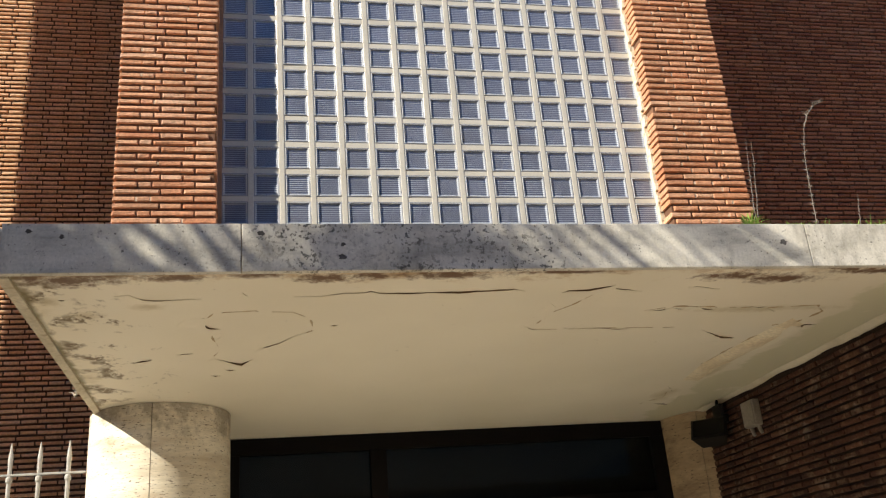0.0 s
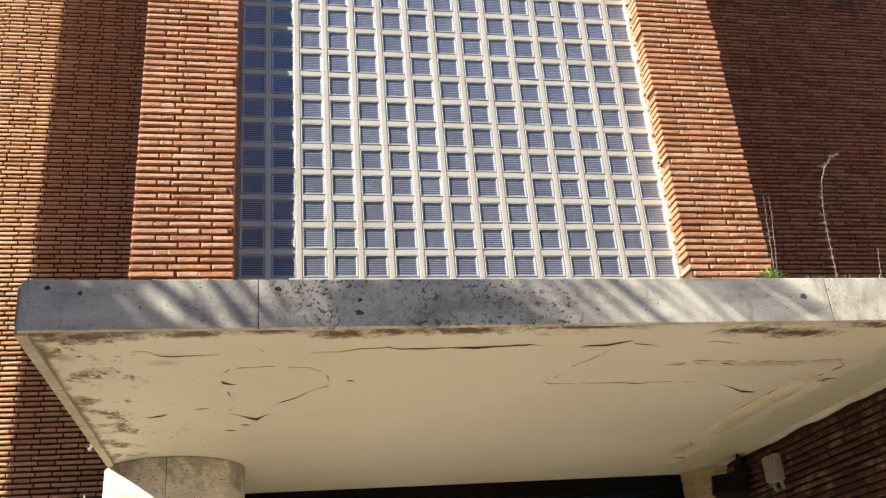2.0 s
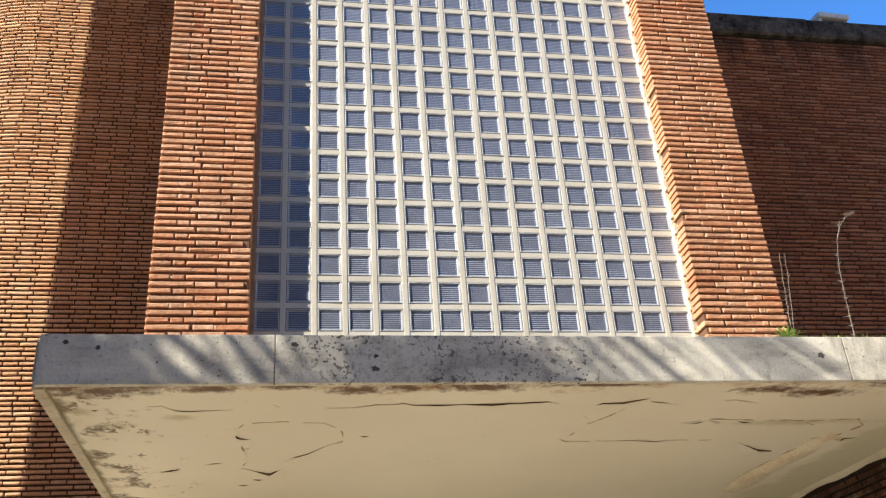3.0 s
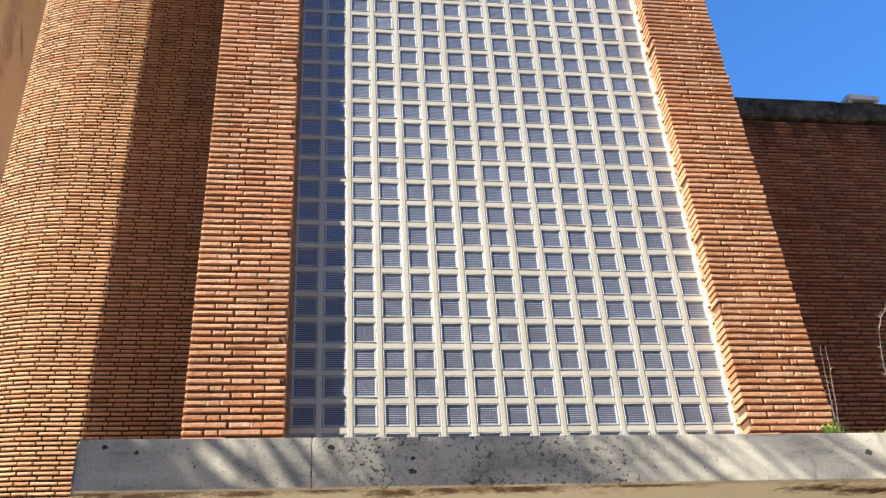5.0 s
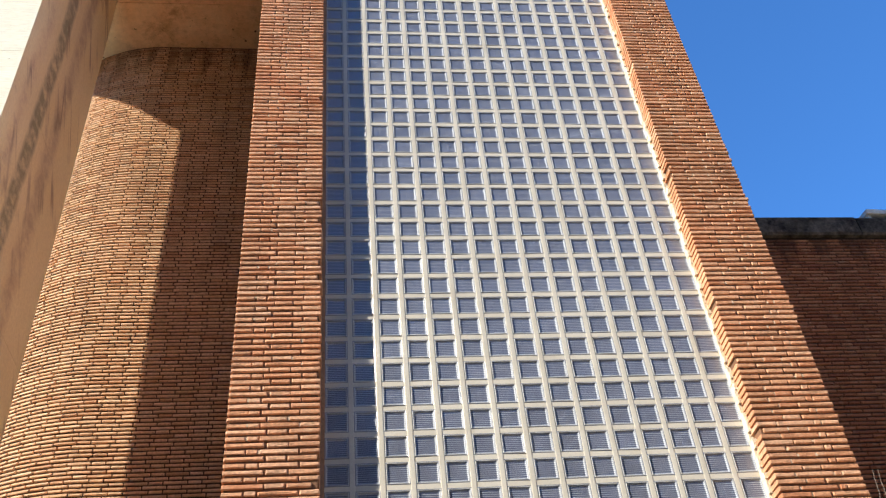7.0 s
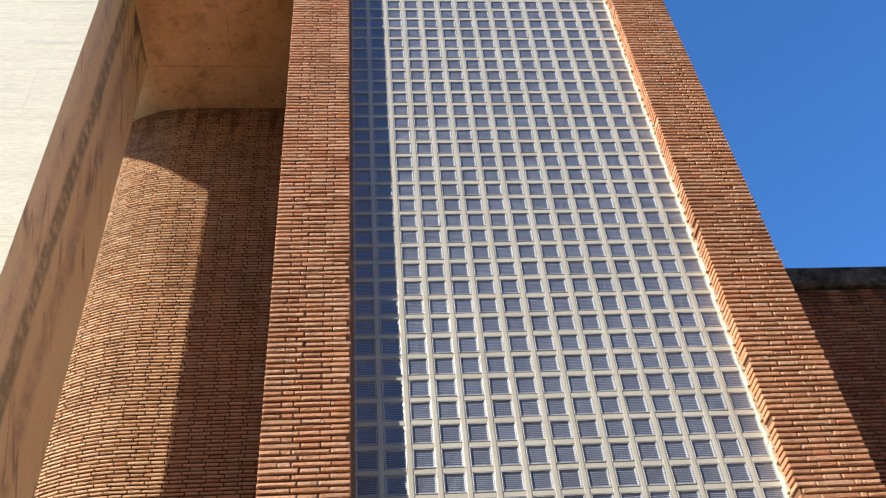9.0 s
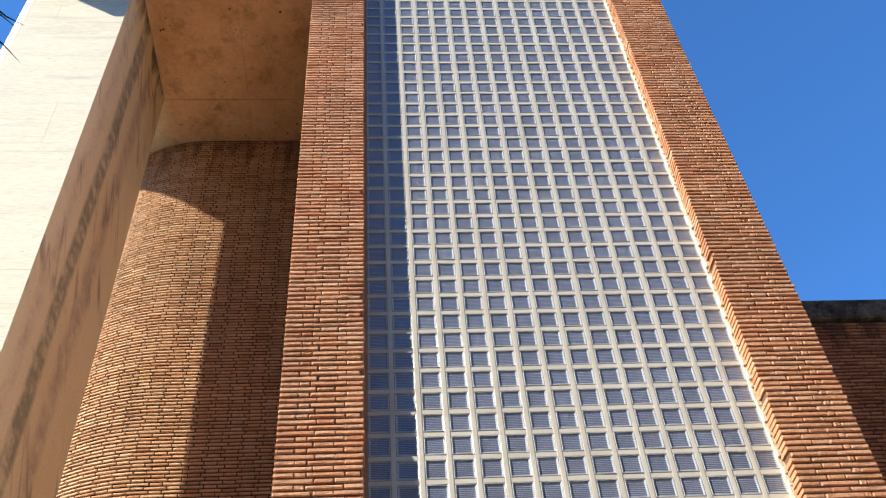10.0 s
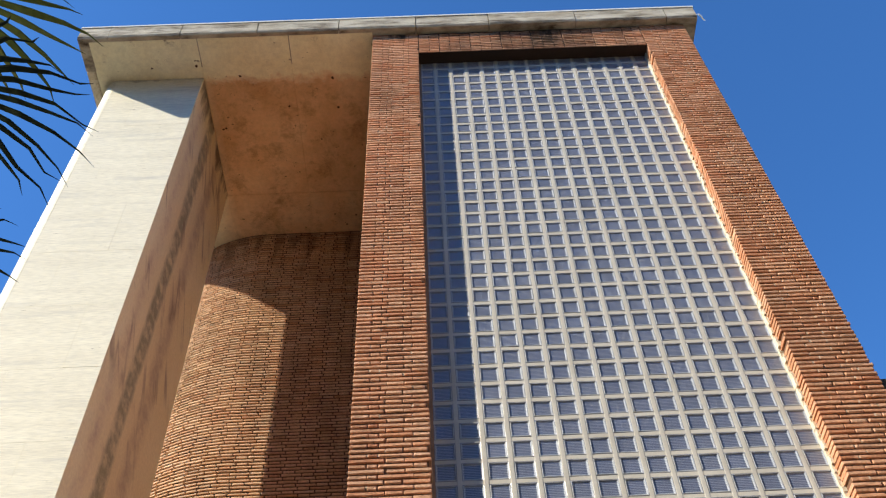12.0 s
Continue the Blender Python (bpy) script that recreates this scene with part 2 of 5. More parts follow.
def soffit_paint():
    """Cream paint with rust and mould spreading inwards from the outer edges."""
    m, ns, ln, bs = nodes_of("cream_paint")
    vec = position(ns, ln)
    col = ramp(ns, ln, noise_of(ns, ln, vec, 0.8, 3.0, 0.5), [(0.3, (0.72, 0.65, 0.51)), (0.7, (0.81, 0.74, 0.60))])
    sep = ns.new("ShaderNodeSeparateXYZ")
    ln.new(vec, sep.inputs[0])
    blot = noise_of(ns, ln, position(ns, ln, (1.0, 1.5, 1.0)), 6.0, 9.0, 0.72)

    def edge(axis, at, reach, gain, tone, soft, onset=0.66):
        far = ns.new("ShaderNodeMapRange")
        far.inputs["From Min"].default_value, far.inputs["From Max"].default_value = at, at + reach
        far.inputs["To Min"].default_value, far.inputs["To Max"].default_value = gain, -0.25
        ln.new(sep.outputs[axis], far.inputs["Value"])
        add = ns.new("ShaderNodeMath")
        ln.new(blot, add.inputs[0])
        ln.new(far.outputs[0], add.inputs[1])
        return mix(ns, ln, ramp(ns, ln, add.outputs[0], [(onset, grey(0)), (onset + soft, grey(0.85))]), col, tone)

    col = edge(1, -1.47, 0.55, 0.20, (0.50, 0.38, 0.23), 0.25)
    col = edge(1, -1.47, 0.26, 0.30, (0.45, 0.285, 0.135), 0.24)
    blot = noise_of(ns, ln, vec, 4.0, 8.0, 0.65)
    col = edge(0, -0.70, 0.60, 0.10, (0.55, 0.46, 0.28), 0.2, 0.60)

    def mould(axis, at, reach, scale, where_scale, lo, tone):
        fall = ns.new("ShaderNodeMapRange")
        fall.inputs["From Min"].default_value, fall.inputs["From Max"].default_value = at, at + reach
        fall.inputs["To Min"].default_value, fall.inputs["To Max"].default_value = 0.10, -0.16
        ln.new(sep.outputs[axis], fall.inputs["Value"])
        add = ns.new("ShaderNodeMath")
        ln.new(noise_of(ns, ln, position(ns, ln, (1.0, 0.75, 1.0)), scale, 9.0, 0.72), add.inputs[0])
        ln.new(fall.outputs[0], add.inputs[1])
        fine = ramp(ns, ln, add.outputs[0], [(0.49, grey(0)), (0.58, grey(1))])
        place = ramp(ns, ln, noise_of(ns, ln, vec, where_scale, 3.0, 0.5), [(lo, grey(0)), (lo + 0.1, grey(0.95))])
        return mix(ns, ln, mix(ns, ln, 1.0, fine, place, "MULTIPLY"), col, tone)

    def spots(places, scale, rag, soft, tone, peak):
        """Stains of ragged outline round the places (x, y, half length, half width)."""
        near = None
        for cx, cy, rx, ry in places:
            sub = ns.new("ShaderNodeVectorMath")
            sub.operation = "SUBTRACT"
            sub.inputs[1].default_value = (cx, cy, SOFFIT_Z)
            ln.new(vec, sub.inputs[0])
            mul = ns.new("ShaderNodeVectorMath")
            mul.operation = "MULTIPLY"
            mul.inputs[1].default_value = (1 / rx, 1 / ry, 0)
            ln.new(sub.outputs[0], mul.inputs[0])
            size = ns.new("ShaderNodeVectorMath")
            size.operation = "LENGTH"
            ln.new(mul.outputs[0], size.inputs[0])
            if near is None:
                near = size.outputs["Value"]
            else:
                least = ns.new("ShaderNodeMath")
                least.operation = "MINIMUM"
                ln.new(near, least.inputs[0])
                ln.new(size.outputs["Value"], least.inputs[1])
                near = least.outputs[0]
        wob = ns.new("ShaderNodeMath")
        wob.operation = "MULTIPLY_ADD"
        wob.inputs[1].default_value = -rag
        ln.new(noise_of(ns, ln, vec, scale, 10.0, 0.75), wob.inputs[0])
        ln.new(near, wob.inputs[2])
        shift = ns.new("ShaderNodeMath")
        shift.inputs[1].default_value = rag * 0.5
        ln.new(wob.outputs[0], shift.inputs[0])
        return mix(ns, ln, ramp(ns, ln, shift.outputs[0], [(0.75 - soft, grey(peak)), (0.95, grey(0))]), col, tone)

    col = mould(1, -1.47, 0.10, 16.0, 2.3, 0.52, (0.14, 0.075, 0.03))
    col = spots([(-0.53, -0.98, 0.10, 0.07), (-0.24, -1.09, 0.09, 0.05), (-0.62, -1.17, 0.08, 0.06), (2.65, -0.90, 0.50, 0.06), (2.95, 0.95, 0.10, 0.25), (3.03, 0.30, 0.05, 0.35)], 9.0, 2.6, 0.7, (0.50, 0.41, 0.25), 0.75)
    col = spots([(-0.50, -1.41, 0.24, 0.09), (-0.64, -1.44, 0.12, 0.08), (-0.12, -1.43, 0.17, 0.06), (0.20, -1.45, 0.14, 0.04), (0.47, -1.41, 0.16, 0.075), (0.68, -1.43, 0.12, 0.06), (0.98, -1.43, 0.26, 0.065), (2.29, -1.38, 0.20, 0.07), (2.55, -1.34, 0.24, 0.08), (3.0, -1.42, 0.28, 0.04), (1.5, -1.45, 0.3, 0.03)], 20.0, 3.0, 0.45, (0.105, 0.042, 0.013), 0.95)
    col = mould(0, -0.70, 0.55, 22.0, 5.0, 0.49, (0.15, 0.095, 0.04))
    col = edge(0, -0.70, 0.07, 0.36, (0.17, 0.13, 0.055), 0.2, 0.66)
    # old damp along the side wall
    damp = ns.new("ShaderNodeMapRange")
    damp.inputs["From Min"].default_value, damp.inputs["From Max"].default_value = 2.9, 3.25
    damp.inputs["To Min"].default_value, damp.inputs["To Max"].default_value = -0.35, 0.15
    ln.new(sep.outputs[0], damp.inputs["Value"])
    add = ns.new("ShaderNodeMath")
    ln.new(noise_of(ns, ln, vec, 2.2, 6.0, 0.6), add.inputs[0])
    ln.new(damp.outputs[0], add.inputs[1])
    col = mix(ns, ln, ramp(ns, ln, add.outputs[0], [(0.44, grey(0)), (0.52, grey(0.7))]), col, (0.58, 0.54, 0.36))
    ln.new(col, bs.inputs["Base Color"])
    bs.inputs["Roughness"].default_value = 0.6
    bump(ns, ln, bs, noise_of(ns, ln, vec, 7.0, 3.0, 0.5), 0.12, 0.006)
    return m


M_SOFFIT = soffit_paint()
M_EDGE = surface("drip_edge_plaster", (0.66, 0.585, 0.45), (0.50, 0.43, 0.31), 0.85, 6.0, 60.0, stain=((0.22, 0.17, 0.10), 0.55, 0.75, 14.0), relief=0.5)
M_POCK = surface("rust_pock", (0.10, 0.055, 0.03), (0.05, 0.028, 0.016), 0.95, 20.0, 90.0)
M_PLUG = surface("dark_filler", (0.12, 0.11, 0.10), (0.06, 0.055, 0.05), 0.9, 20.0, 90.0)
M_FLAKE = surface("flaking_paint", (0.74, 0.67, 0.52), (0.58, 0.50, 0.37), 0.7, 3.0, 40.0, relief=0.12, grain=(0.95, 1.03))
M_DAMP = surface("damp_tide_mark", (0.55, 0.43, 0.27), (0.34, 0.23, 0.12), 0.9, 14.0, 60.0)
M_OCHRE = surface("damp_plaster", (0.84, 0.75, 0.56), (0.66, 0.52, 0.33), 0.8, 4.0, 50.0, relief=0.5)
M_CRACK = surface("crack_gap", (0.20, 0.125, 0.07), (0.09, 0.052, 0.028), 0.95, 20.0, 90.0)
M_TRAV = surface("travertine", (0.905, 0.845, 0.675), (0.81, 0.748, 0.59), 0.55, 1.3, 22.0, stretch=(0.5, 0.5, 5.0), stain=((0.58, 0.545, 0.46), 0.55, 0.74, 1.0), pits=((0.22, 0.16, 0.10), 0.72, 16.0), relief=0.25, drip=(12.10, 0.25, 3.0, (0.26, 0.19, 0.11), 0.5, 0.8))
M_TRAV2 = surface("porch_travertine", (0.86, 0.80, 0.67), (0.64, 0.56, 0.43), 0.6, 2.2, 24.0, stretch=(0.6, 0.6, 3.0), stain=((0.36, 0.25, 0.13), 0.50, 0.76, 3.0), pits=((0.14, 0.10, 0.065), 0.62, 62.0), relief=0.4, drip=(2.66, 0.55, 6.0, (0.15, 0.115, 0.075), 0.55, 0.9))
# Same stone as the porch column, with porch shade put into a browner colour.
M_TRAV3 = surface("shaded_travertine", (0.46, 0.34, 0.21), (0.30, 0.21, 0.12), 0.65, 2.2, 20.0, stretch=(0.8, 0.8, 3.0), stain=((0.16, 0.11, 0.065), 0.50, 0.74, 3.0), pits=((0.10, 0.07, 0.045), 0.64, 30.0), relief=0.4)
M_TRAVSIDE = surface("warm_stone", (0.90, 0.885, 0.72), (0.80, 0.78, 0.62), 0.55, 1.4, 30.0, stretch=(1, 1, 0.6), relief=0.15, stain=((0.50, 0.43, 0.32), 0.54, 0.75, 2.5), grain=(0.88, 1.04))


def side_stone():
    """Book-matched stone: grey-olive veins running up the slab, thin slanting veins, sooty run-off below the roof."""
    m, ns, ln, bs = nodes_of("veined_side_stone")
    vec = position(ns, ln)
    sep = ns.new("ShaderNodeSeparateXYZ")
    ln.new(vec, sep.inputs[0])
    col = ramp(ns, ln, noise_of(ns, ln, position(ns, ln, (1, 1, 0.5)), 1.5, 6.0, 0.6), [(0.3, (0.85, 0.79, 0.53)), (0.65, (0.93, 0.88, 0.62))])
    wander = noise_of(ns, ln, position(ns, ln, (1, 1, 0.5)), 1.6, 4.0, 0.6)
    broken = noise_of(ns, ln, position(ns, ln, (1.0, 1.6, 2.2)), 3.2, 6.0, 0.65)

    def vein(at, half, soft, sway, tone, lo, hi, peak):
        off = ns.new("ShaderNodeMath")
        off.operation = "MULTIPLY_ADD"
        off.inputs[1].default_value = sway
        ln.new(wander, off.inputs[0])
        ln.new(sep.outputs[1], off.inputs[2])
        gap = ns.new("ShaderNodeMath")
        gap.operation = "SUBTRACT"
        gap.inputs[1].default_value = at + 0.5 * sway
        ln.new(off.outputs[0], gap.inputs[0])
        size = ns.new("ShaderNodeMath")
        size.operation = "ABSOLUTE"
        ln.new(gap.outputs[0], size.inputs[0])
        band = ns.new("ShaderNodeMapRange")
        band.inputs["From Min"].default_value, band.inputs["From Max"].default_value = half, half + soft
        band.inputs["To Min"].default_value, band.inputs["To Max"].default_value = 1.0, 0.0
        ln.new(size.outputs[0], band.inputs["Value"])
        f = mix(ns, ln, 1.0, band.outputs[0], ramp(ns, ln, broken, [(lo, grey(0.25 * peak)), (hi, grey(peak))]), "MULTIPLY")
        return mix(ns, ln, f, col, tone)

    col = vein(0.99, 0.08, 0.07, 0.10, (0.32, 0.345, 0.235), 0.36, 0.56, 0.95)
    col = vein(1.46, 0.05, 0.14, 0.16, (0.52, 0.45, 0.33), 0.35, 0.60, 0.8)
    col = vein(0.62, 0.02, 0.10, 0.20, (0.56, 0.46, 0.35), 0.45, 0.65, 0.7)
    # slanting hairlines
    flat = ns.new("ShaderNodeCombineXYZ")
    for k, way in enumerate(((0.0, 1.30, 0.80), (0.0, -0.10, 0.16))):
        dot = ns.new("ShaderNodeVectorMath")
        dot.operation = "DOT_PRODUCT"
        dot.inputs[1].default_value = way
        ln.new(vec, dot.inputs[0])
        ln.new(dot.outputs["Value"], flat.inputs[k])
    hair = ramp(ns, ln, noise_of(ns, ln, flat.outputs[0], 1.8, 2.0, 0.5), [(0.47, grey(0)), (0.5, grey(0.7)), (0.53, grey(0))])
    where = ramp(ns, ln, noise_of(ns, ln, vec, 1.7, 3.0, 0.5), [(0.48, grey(0)), (0.62, grey(1))])
    col = mix(ns, ln, mix(ns, ln, 1.0, hair, where, "MULTIPLY"), col, (0.24, 0.19, 0.14))
    col = run_off_and_shade(ns, ln, col, vec, 12.15, 1.0, 3.0, (0.05, 0.04, 0.03), 0.8, 0.25)
    col = mix(ns, ln, 1.0, col, ramp(ns, ln, noise_of(ns, ln, vec, 30.0, 4.0, 0.6), [(0.25, grey(0.88)), (0.7, grey(1.05))]), "MULTIPLY")
    ln.new(col, bs.inputs["Base Color"])
    bs.inputs["Roughness"].default_value = 0.5
    bump(ns, ln, bs, noise_of(ns, ln, vec, 30.0, 4.0, 0.6), 0.12, 0.004)
    return m


M_SIDE = side_stone()


def roof_underside():
    """Rust-stained concrete, washed paler along its outer edge, with dark spots."""
    m, ns, ln, bs = nodes_of("roof_underside")
    vec = position(ns, ln)
    big = noise_of(ns, ln, vec, 0.9, 8.0, 0.65)
    rust = ramp(ns, ln, big, [(0.3, (0.61, 0.365, 0.185)), (0.5, (0.77, 0.515, 0.295)), (0.7, (0.84, 0.63, 0.40))])
    deep = ramp(ns, ln, noise_of(ns, ln, vec, 2.6, 10.0, 0.8), [(0.50, grey(0)), (0.66, grey(0.55))])
    rust = mix(ns, ln, deep, rust, (0.20, 0.08, 0.032))
    lime = ramp(ns, ln, noise_of(ns, ln, vec, 5.0, 10.0, 0.8), [(0.56, grey(0)), (0.72, grey(0.5))])
    rust = mix(ns, ln, lime, rust, (0.72, 0.50, 0.31))
    pale = ramp(ns, ln, noise_of(ns, ln, vec, 1.6, 6.0, 0.6), [(0.3, (0.90, 0.82, 0.57)), (0.7, (0.96, 0.93, 0.71))])
    sep = ns.new("ShaderNodeSeparateXYZ")
    ln.new(vec, sep.inputs[0])
    wob = ns.new("ShaderNodeMath")
    wob.operation = "MULTIPLY_ADD"
    wob.inputs[1].default_value = 0.55
    ln.new(noise_of(ns, ln, vec, 3.2, 7.0, 0.7), wob.inputs[0])
    ln.new(sep.outputs[1], wob.inputs[2])
    band = ns.new("ShaderNodeMapRange")
    band.inputs["From Min"].default_value, band.inputs["From Max"].default_value = 0.58, 0.72
    ln.new(wob.outputs[0], band.inputs["Value"])
    left = ns.new("ShaderNodeMapRange")
    left.inputs["From Min"].default_value, left.inputs["From Max"].default_value = -2.9, -2.6
    ln.new(sep.outputs[0], left.inputs["Value"])
    f = mix(ns, ln, 1.0, band.outputs[0], left.outputs[0], "MULTIPLY")
    col = mix(ns, ln, f, pale, rust)
    col = mix(ns, ln, 1.0, col, ramp(ns, ln, noise_of(ns, ln, vec, 14.0, 8.0, 0.75), [(0.35, grey(0.88)), (0.6, grey(1.04))]), "MULTIPLY")
    soot = ramp(ns, ln, noise_of(ns, ln, vec, 4.0, 10.0, 0.78), [(0.60, grey(0)), (0.70, grey(0.6))])
    col = mix(ns, ln, soot, col, (0.13, 0.075, 0.04))
    spots = ramp(ns, ln, noise_of(ns, ln, vec, 16.0, 3.0, 0.5), [(0.70, grey(0)), (0.75, grey(0.8))])
    col = mix(ns, ln, spots, col, (0.10, 0.06, 0.03))
    ln.new(col, bs.inputs["Base Color"])
    bs.inputs["Roughness"].default_value = 0.9
    bump(ns, ln, bs, noise_of(ns, ln, vec, 18.0, 5.0, 0.6), 0.3, 0.006)
    return m


M_SLAB = roof_underside()
M_COPING = surface("weathered_coping", (0.60, 0.55, 0.45), (0.36, 0.31, 0.23), 0.9, 3.0, 40.0, stretch=(0.5, 1, 2.0), stain=((0.085, 0.062, 0.042), 0.46, 0.66, 5.0), relief=0.7, dist=0.01)
M_DCOPING = surface("dark_coping", (0.17, 0.14, 0.11), (0.045, 0.038, 0.03), 0.95, 5.0, 40.0, sheen=0.08, stain=((0.025, 0.02, 0.017), 0.46, 0.66, 6.0), relief=0.7, dist=0.01)
M_GROUND = surface("pavement", (0.38, 0.31, 0.22), (0.30, 0.24, 0.17), 0.9, 0.5, 20.0)
M_DARKGROUND = surface("dark_ground", (0.085, 0.066, 0.048), (0.055, 0.043, 0.032), 0.95, 0.5, 20.0)
M_PALEBOUNCE = surface("pale_bounce_surface", (0.80, 0.735, 0.61), (0.70, 0.64, 0.525), 0.5, 1.0, 20.0)
M_GREY = surface("unseen_wall_grey", (0.17, 0.155, 0.135), (0.12, 0.11, 0.095), 0.9, 0.5, 12.0)
# Dim plaster; the dark of the closed inside is put into its colour.
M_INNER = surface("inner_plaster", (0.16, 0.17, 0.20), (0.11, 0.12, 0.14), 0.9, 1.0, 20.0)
M_DOOR = surface("dark_bronze", (0.007, 0.0055, 0.005), (0.004, 0.0035, 0.003), 0.6, 2.0, 60.0, relief=0.1, sheen=0.1)
M_BLACK = surface("black_enamel", (0.009, 0.009, 0.009), (0.006, 0.006, 0.006), 0.5, 4.0, 60.0, relief=0.1)
M_WHITEBOX = surface("grey_plastic", (0.31, 0.275, 0.225), (0.24, 0.21, 0.17), 0.6, 6.0, 60.0, relief=0.1)
M_WHITE = surface("white_metal", (0.82, 0.82, 0.80), (0.72, 0.72, 0.70), 0.5, 4.0, 30.0, relief=0.1)
M_IRON = surface("painted_iron", (0.46, 0.44, 0.40), (0.34, 0.325, 0.29), 0.5, 8.0, 60.0, relief=0.2)
M_TRUNK = surface("palm_bark", (0.22, 0.16, 0.10), (0.12, 0.085, 0.05), 0.95, 3.0, 40.0, relief=1.0, dist=0.02)
M_STRAW = surface("bleached_straw", (0.66, 0.62, 0.54), (0.50, 0.46, 0.38), 0.9, 8.0, 60.0)
M_STALK = surface("dry_stalk", (0.25, 0.21, 0.175), (0.17, 0.14, 0.115), 0.9, 8.0, 60.0)


def leaf_material(name, a, b):
    m, ns, ln, bs = nodes_of(name)
    vec = position(ns, ln)
    rnd = ns.new("ShaderNodeNewGeometry").outputs["Random Per Island"]
    col = ramp(ns, ln, rnd, [(0, a), (1, b)])
    col = mix(ns, ln, 1.0, col, ramp(ns, ln, noise_of(ns, ln, vec, 25.0), [(0.3, grey(0.75)), (0.7, grey(1.15))]), "MULTIPLY")
    ln.new(col, bs.inputs["Base Color"])
    bs.inputs["Roughness"].default_value = 0.6
    bs.inputs["Specular IOR Level"].default_value = 0.2
    tr = ns.new("ShaderNodeBsdfTranslucent")
    ln.new(col, tr.inputs[0])
    ad = ns.new("ShaderNodeMixShader")
    ad.inputs[0].default_value = 0.14
    ln.new(bs.outputs[0], ad.inputs[1])
    ln.new(tr.outputs[0], ad.inputs[2])
    ln.new(ad.outputs[0], ns["Material Output"].inputs[0])
    return m


# Shade and sunlight on the fronds are put into these two leaf colours.
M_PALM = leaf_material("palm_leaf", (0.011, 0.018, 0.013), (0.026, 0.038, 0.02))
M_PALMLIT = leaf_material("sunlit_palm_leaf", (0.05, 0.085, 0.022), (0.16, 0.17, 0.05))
M_WEED = leaf_material("weed_leaf", (0.26, 0.40, 0.07), (0.42, 0.52, 0.14))


def glass_material(name, tint, rough, transmission, coat, ior=1.5, dust=0.0):
    m, ns, ln, bs = nodes_of(name)
    vec = position(ns, ln)
    col = mix(ns, ln, ramp(ns, ln, noise_of(ns, ln, vec, 3.0), [(0.3, grey(0)), (0.7, grey(1))]), tint, tuple(c * 0.7 for c in tint))
    ln.new(col, bs.inputs["Base Color"])
    bs.inputs["Roughness"].default_value = rough
    bs.inputs["IOR"].default_value = ior
    bs.inputs["Transmission Weight"].default_value = transmission
    bs.inputs["Coat Weight"].default_value = coat
    bs.inputs["Sheen Weight"].default_value = dust
    bs.inputs["Sheen Roughness"].default_value = 0.6
    bump(ns, ln, bs, noise_of(ns, ln, vec, 22.0), 0.08, 0.004)
    return m


M_GLASS = glass_material("ribbed_glass", (0.056, 0.070, 0.150), 0.28, 0.3, 0.2, 1.85, 0.12)
M_EDGEGLASS = glass_material("edge_glass", (0.25, 0.26, 0.285), 0.3, 0.0, 0.3, 1.6)
M_FROST = glass_material("frosted_edge", (0.29, 0.315, 0.37), 0.65, 0.0, 0.0, 1.4, 0.1)
M_RIM = glass_material("glass_rim", (0.60, 0.60, 0.59), 0.55, 0.0, 0.0)
M_RIB = glass_material("pressed_rib", (0.50, 0.53, 0.60), 0.6, 0.0, 0.0)
M_FINERIB = glass_material("fine_rib", (0.16, 0.18, 0.27), 0.6, 0.0, 0.0)
M_DOORGLASS = glass_material("door_glass", (0.012, 0.013, 0.012), 0.05, 0.3, 0.0, 1.2)

# ---- building blocks ----


def mesh_of(name, bm, *mats):
    me = bpy.data.meshes.new(name)
    bm.to_mesh(me)
    bm.free()
    for m in mats:
        me.materials.append(m)
    return me


def part(name, bm, material, parent=None, label=""):
    ob = new(name, mesh_of(name, bm, material))
    ob.parent = parent
    if label:
        tagged(ob, label)
    return ob


def empty(name, at=(0, 0, 0)):
    ob = new(name)
    ob.location = at
    ob.empty_display_size = 0.1
    return ob


def box(bm, x0, x1, y0, y1, z0, z1, bevel=0.0):
    vs = [bm.verts.new((x, y, z)) for z in (z0, z1) for y in (y0, y1) for x in (x0, x1)]
    fs = [bm.faces.new([vs[i] for i in f]) for f in ((0, 2, 3, 1), (4, 5, 7, 6), (0, 1, 5, 4), (2, 6, 7, 3), (0, 4, 6, 2), (1, 3, 7, 5))]
    if bevel:
        es = list({e for f in fs for e in f.edges})
        bmesh.ops.bevel(bm, geom=es, offset=bevel, segments=2, affect="EDGES", profile=0.6)
    return bm


def one_box(x0, x1, y0, y1, z0, z1, bevel=0.0):
    return box(bmesh.new(), x0, x1, y0, y1, z0, z1, bevel)


def prism(bm, outline, z0, z1):
    """A closed outline in plan (anticlockwise), from z0 to z1."""
    lo = [bm.verts.new((x, y, z0)) for x, y in outline]
    hi = [bm.verts.new((x, y, z1)) for x, y in outline]
    n = len(outline)
    bm.faces.new(lo[::-1])
    bm.faces.new(hi)
    for i in range(n):
        bm.faces.new((lo[i], lo[(i + 1) % n], hi[(i + 1) % n], hi[i]))
    return bm


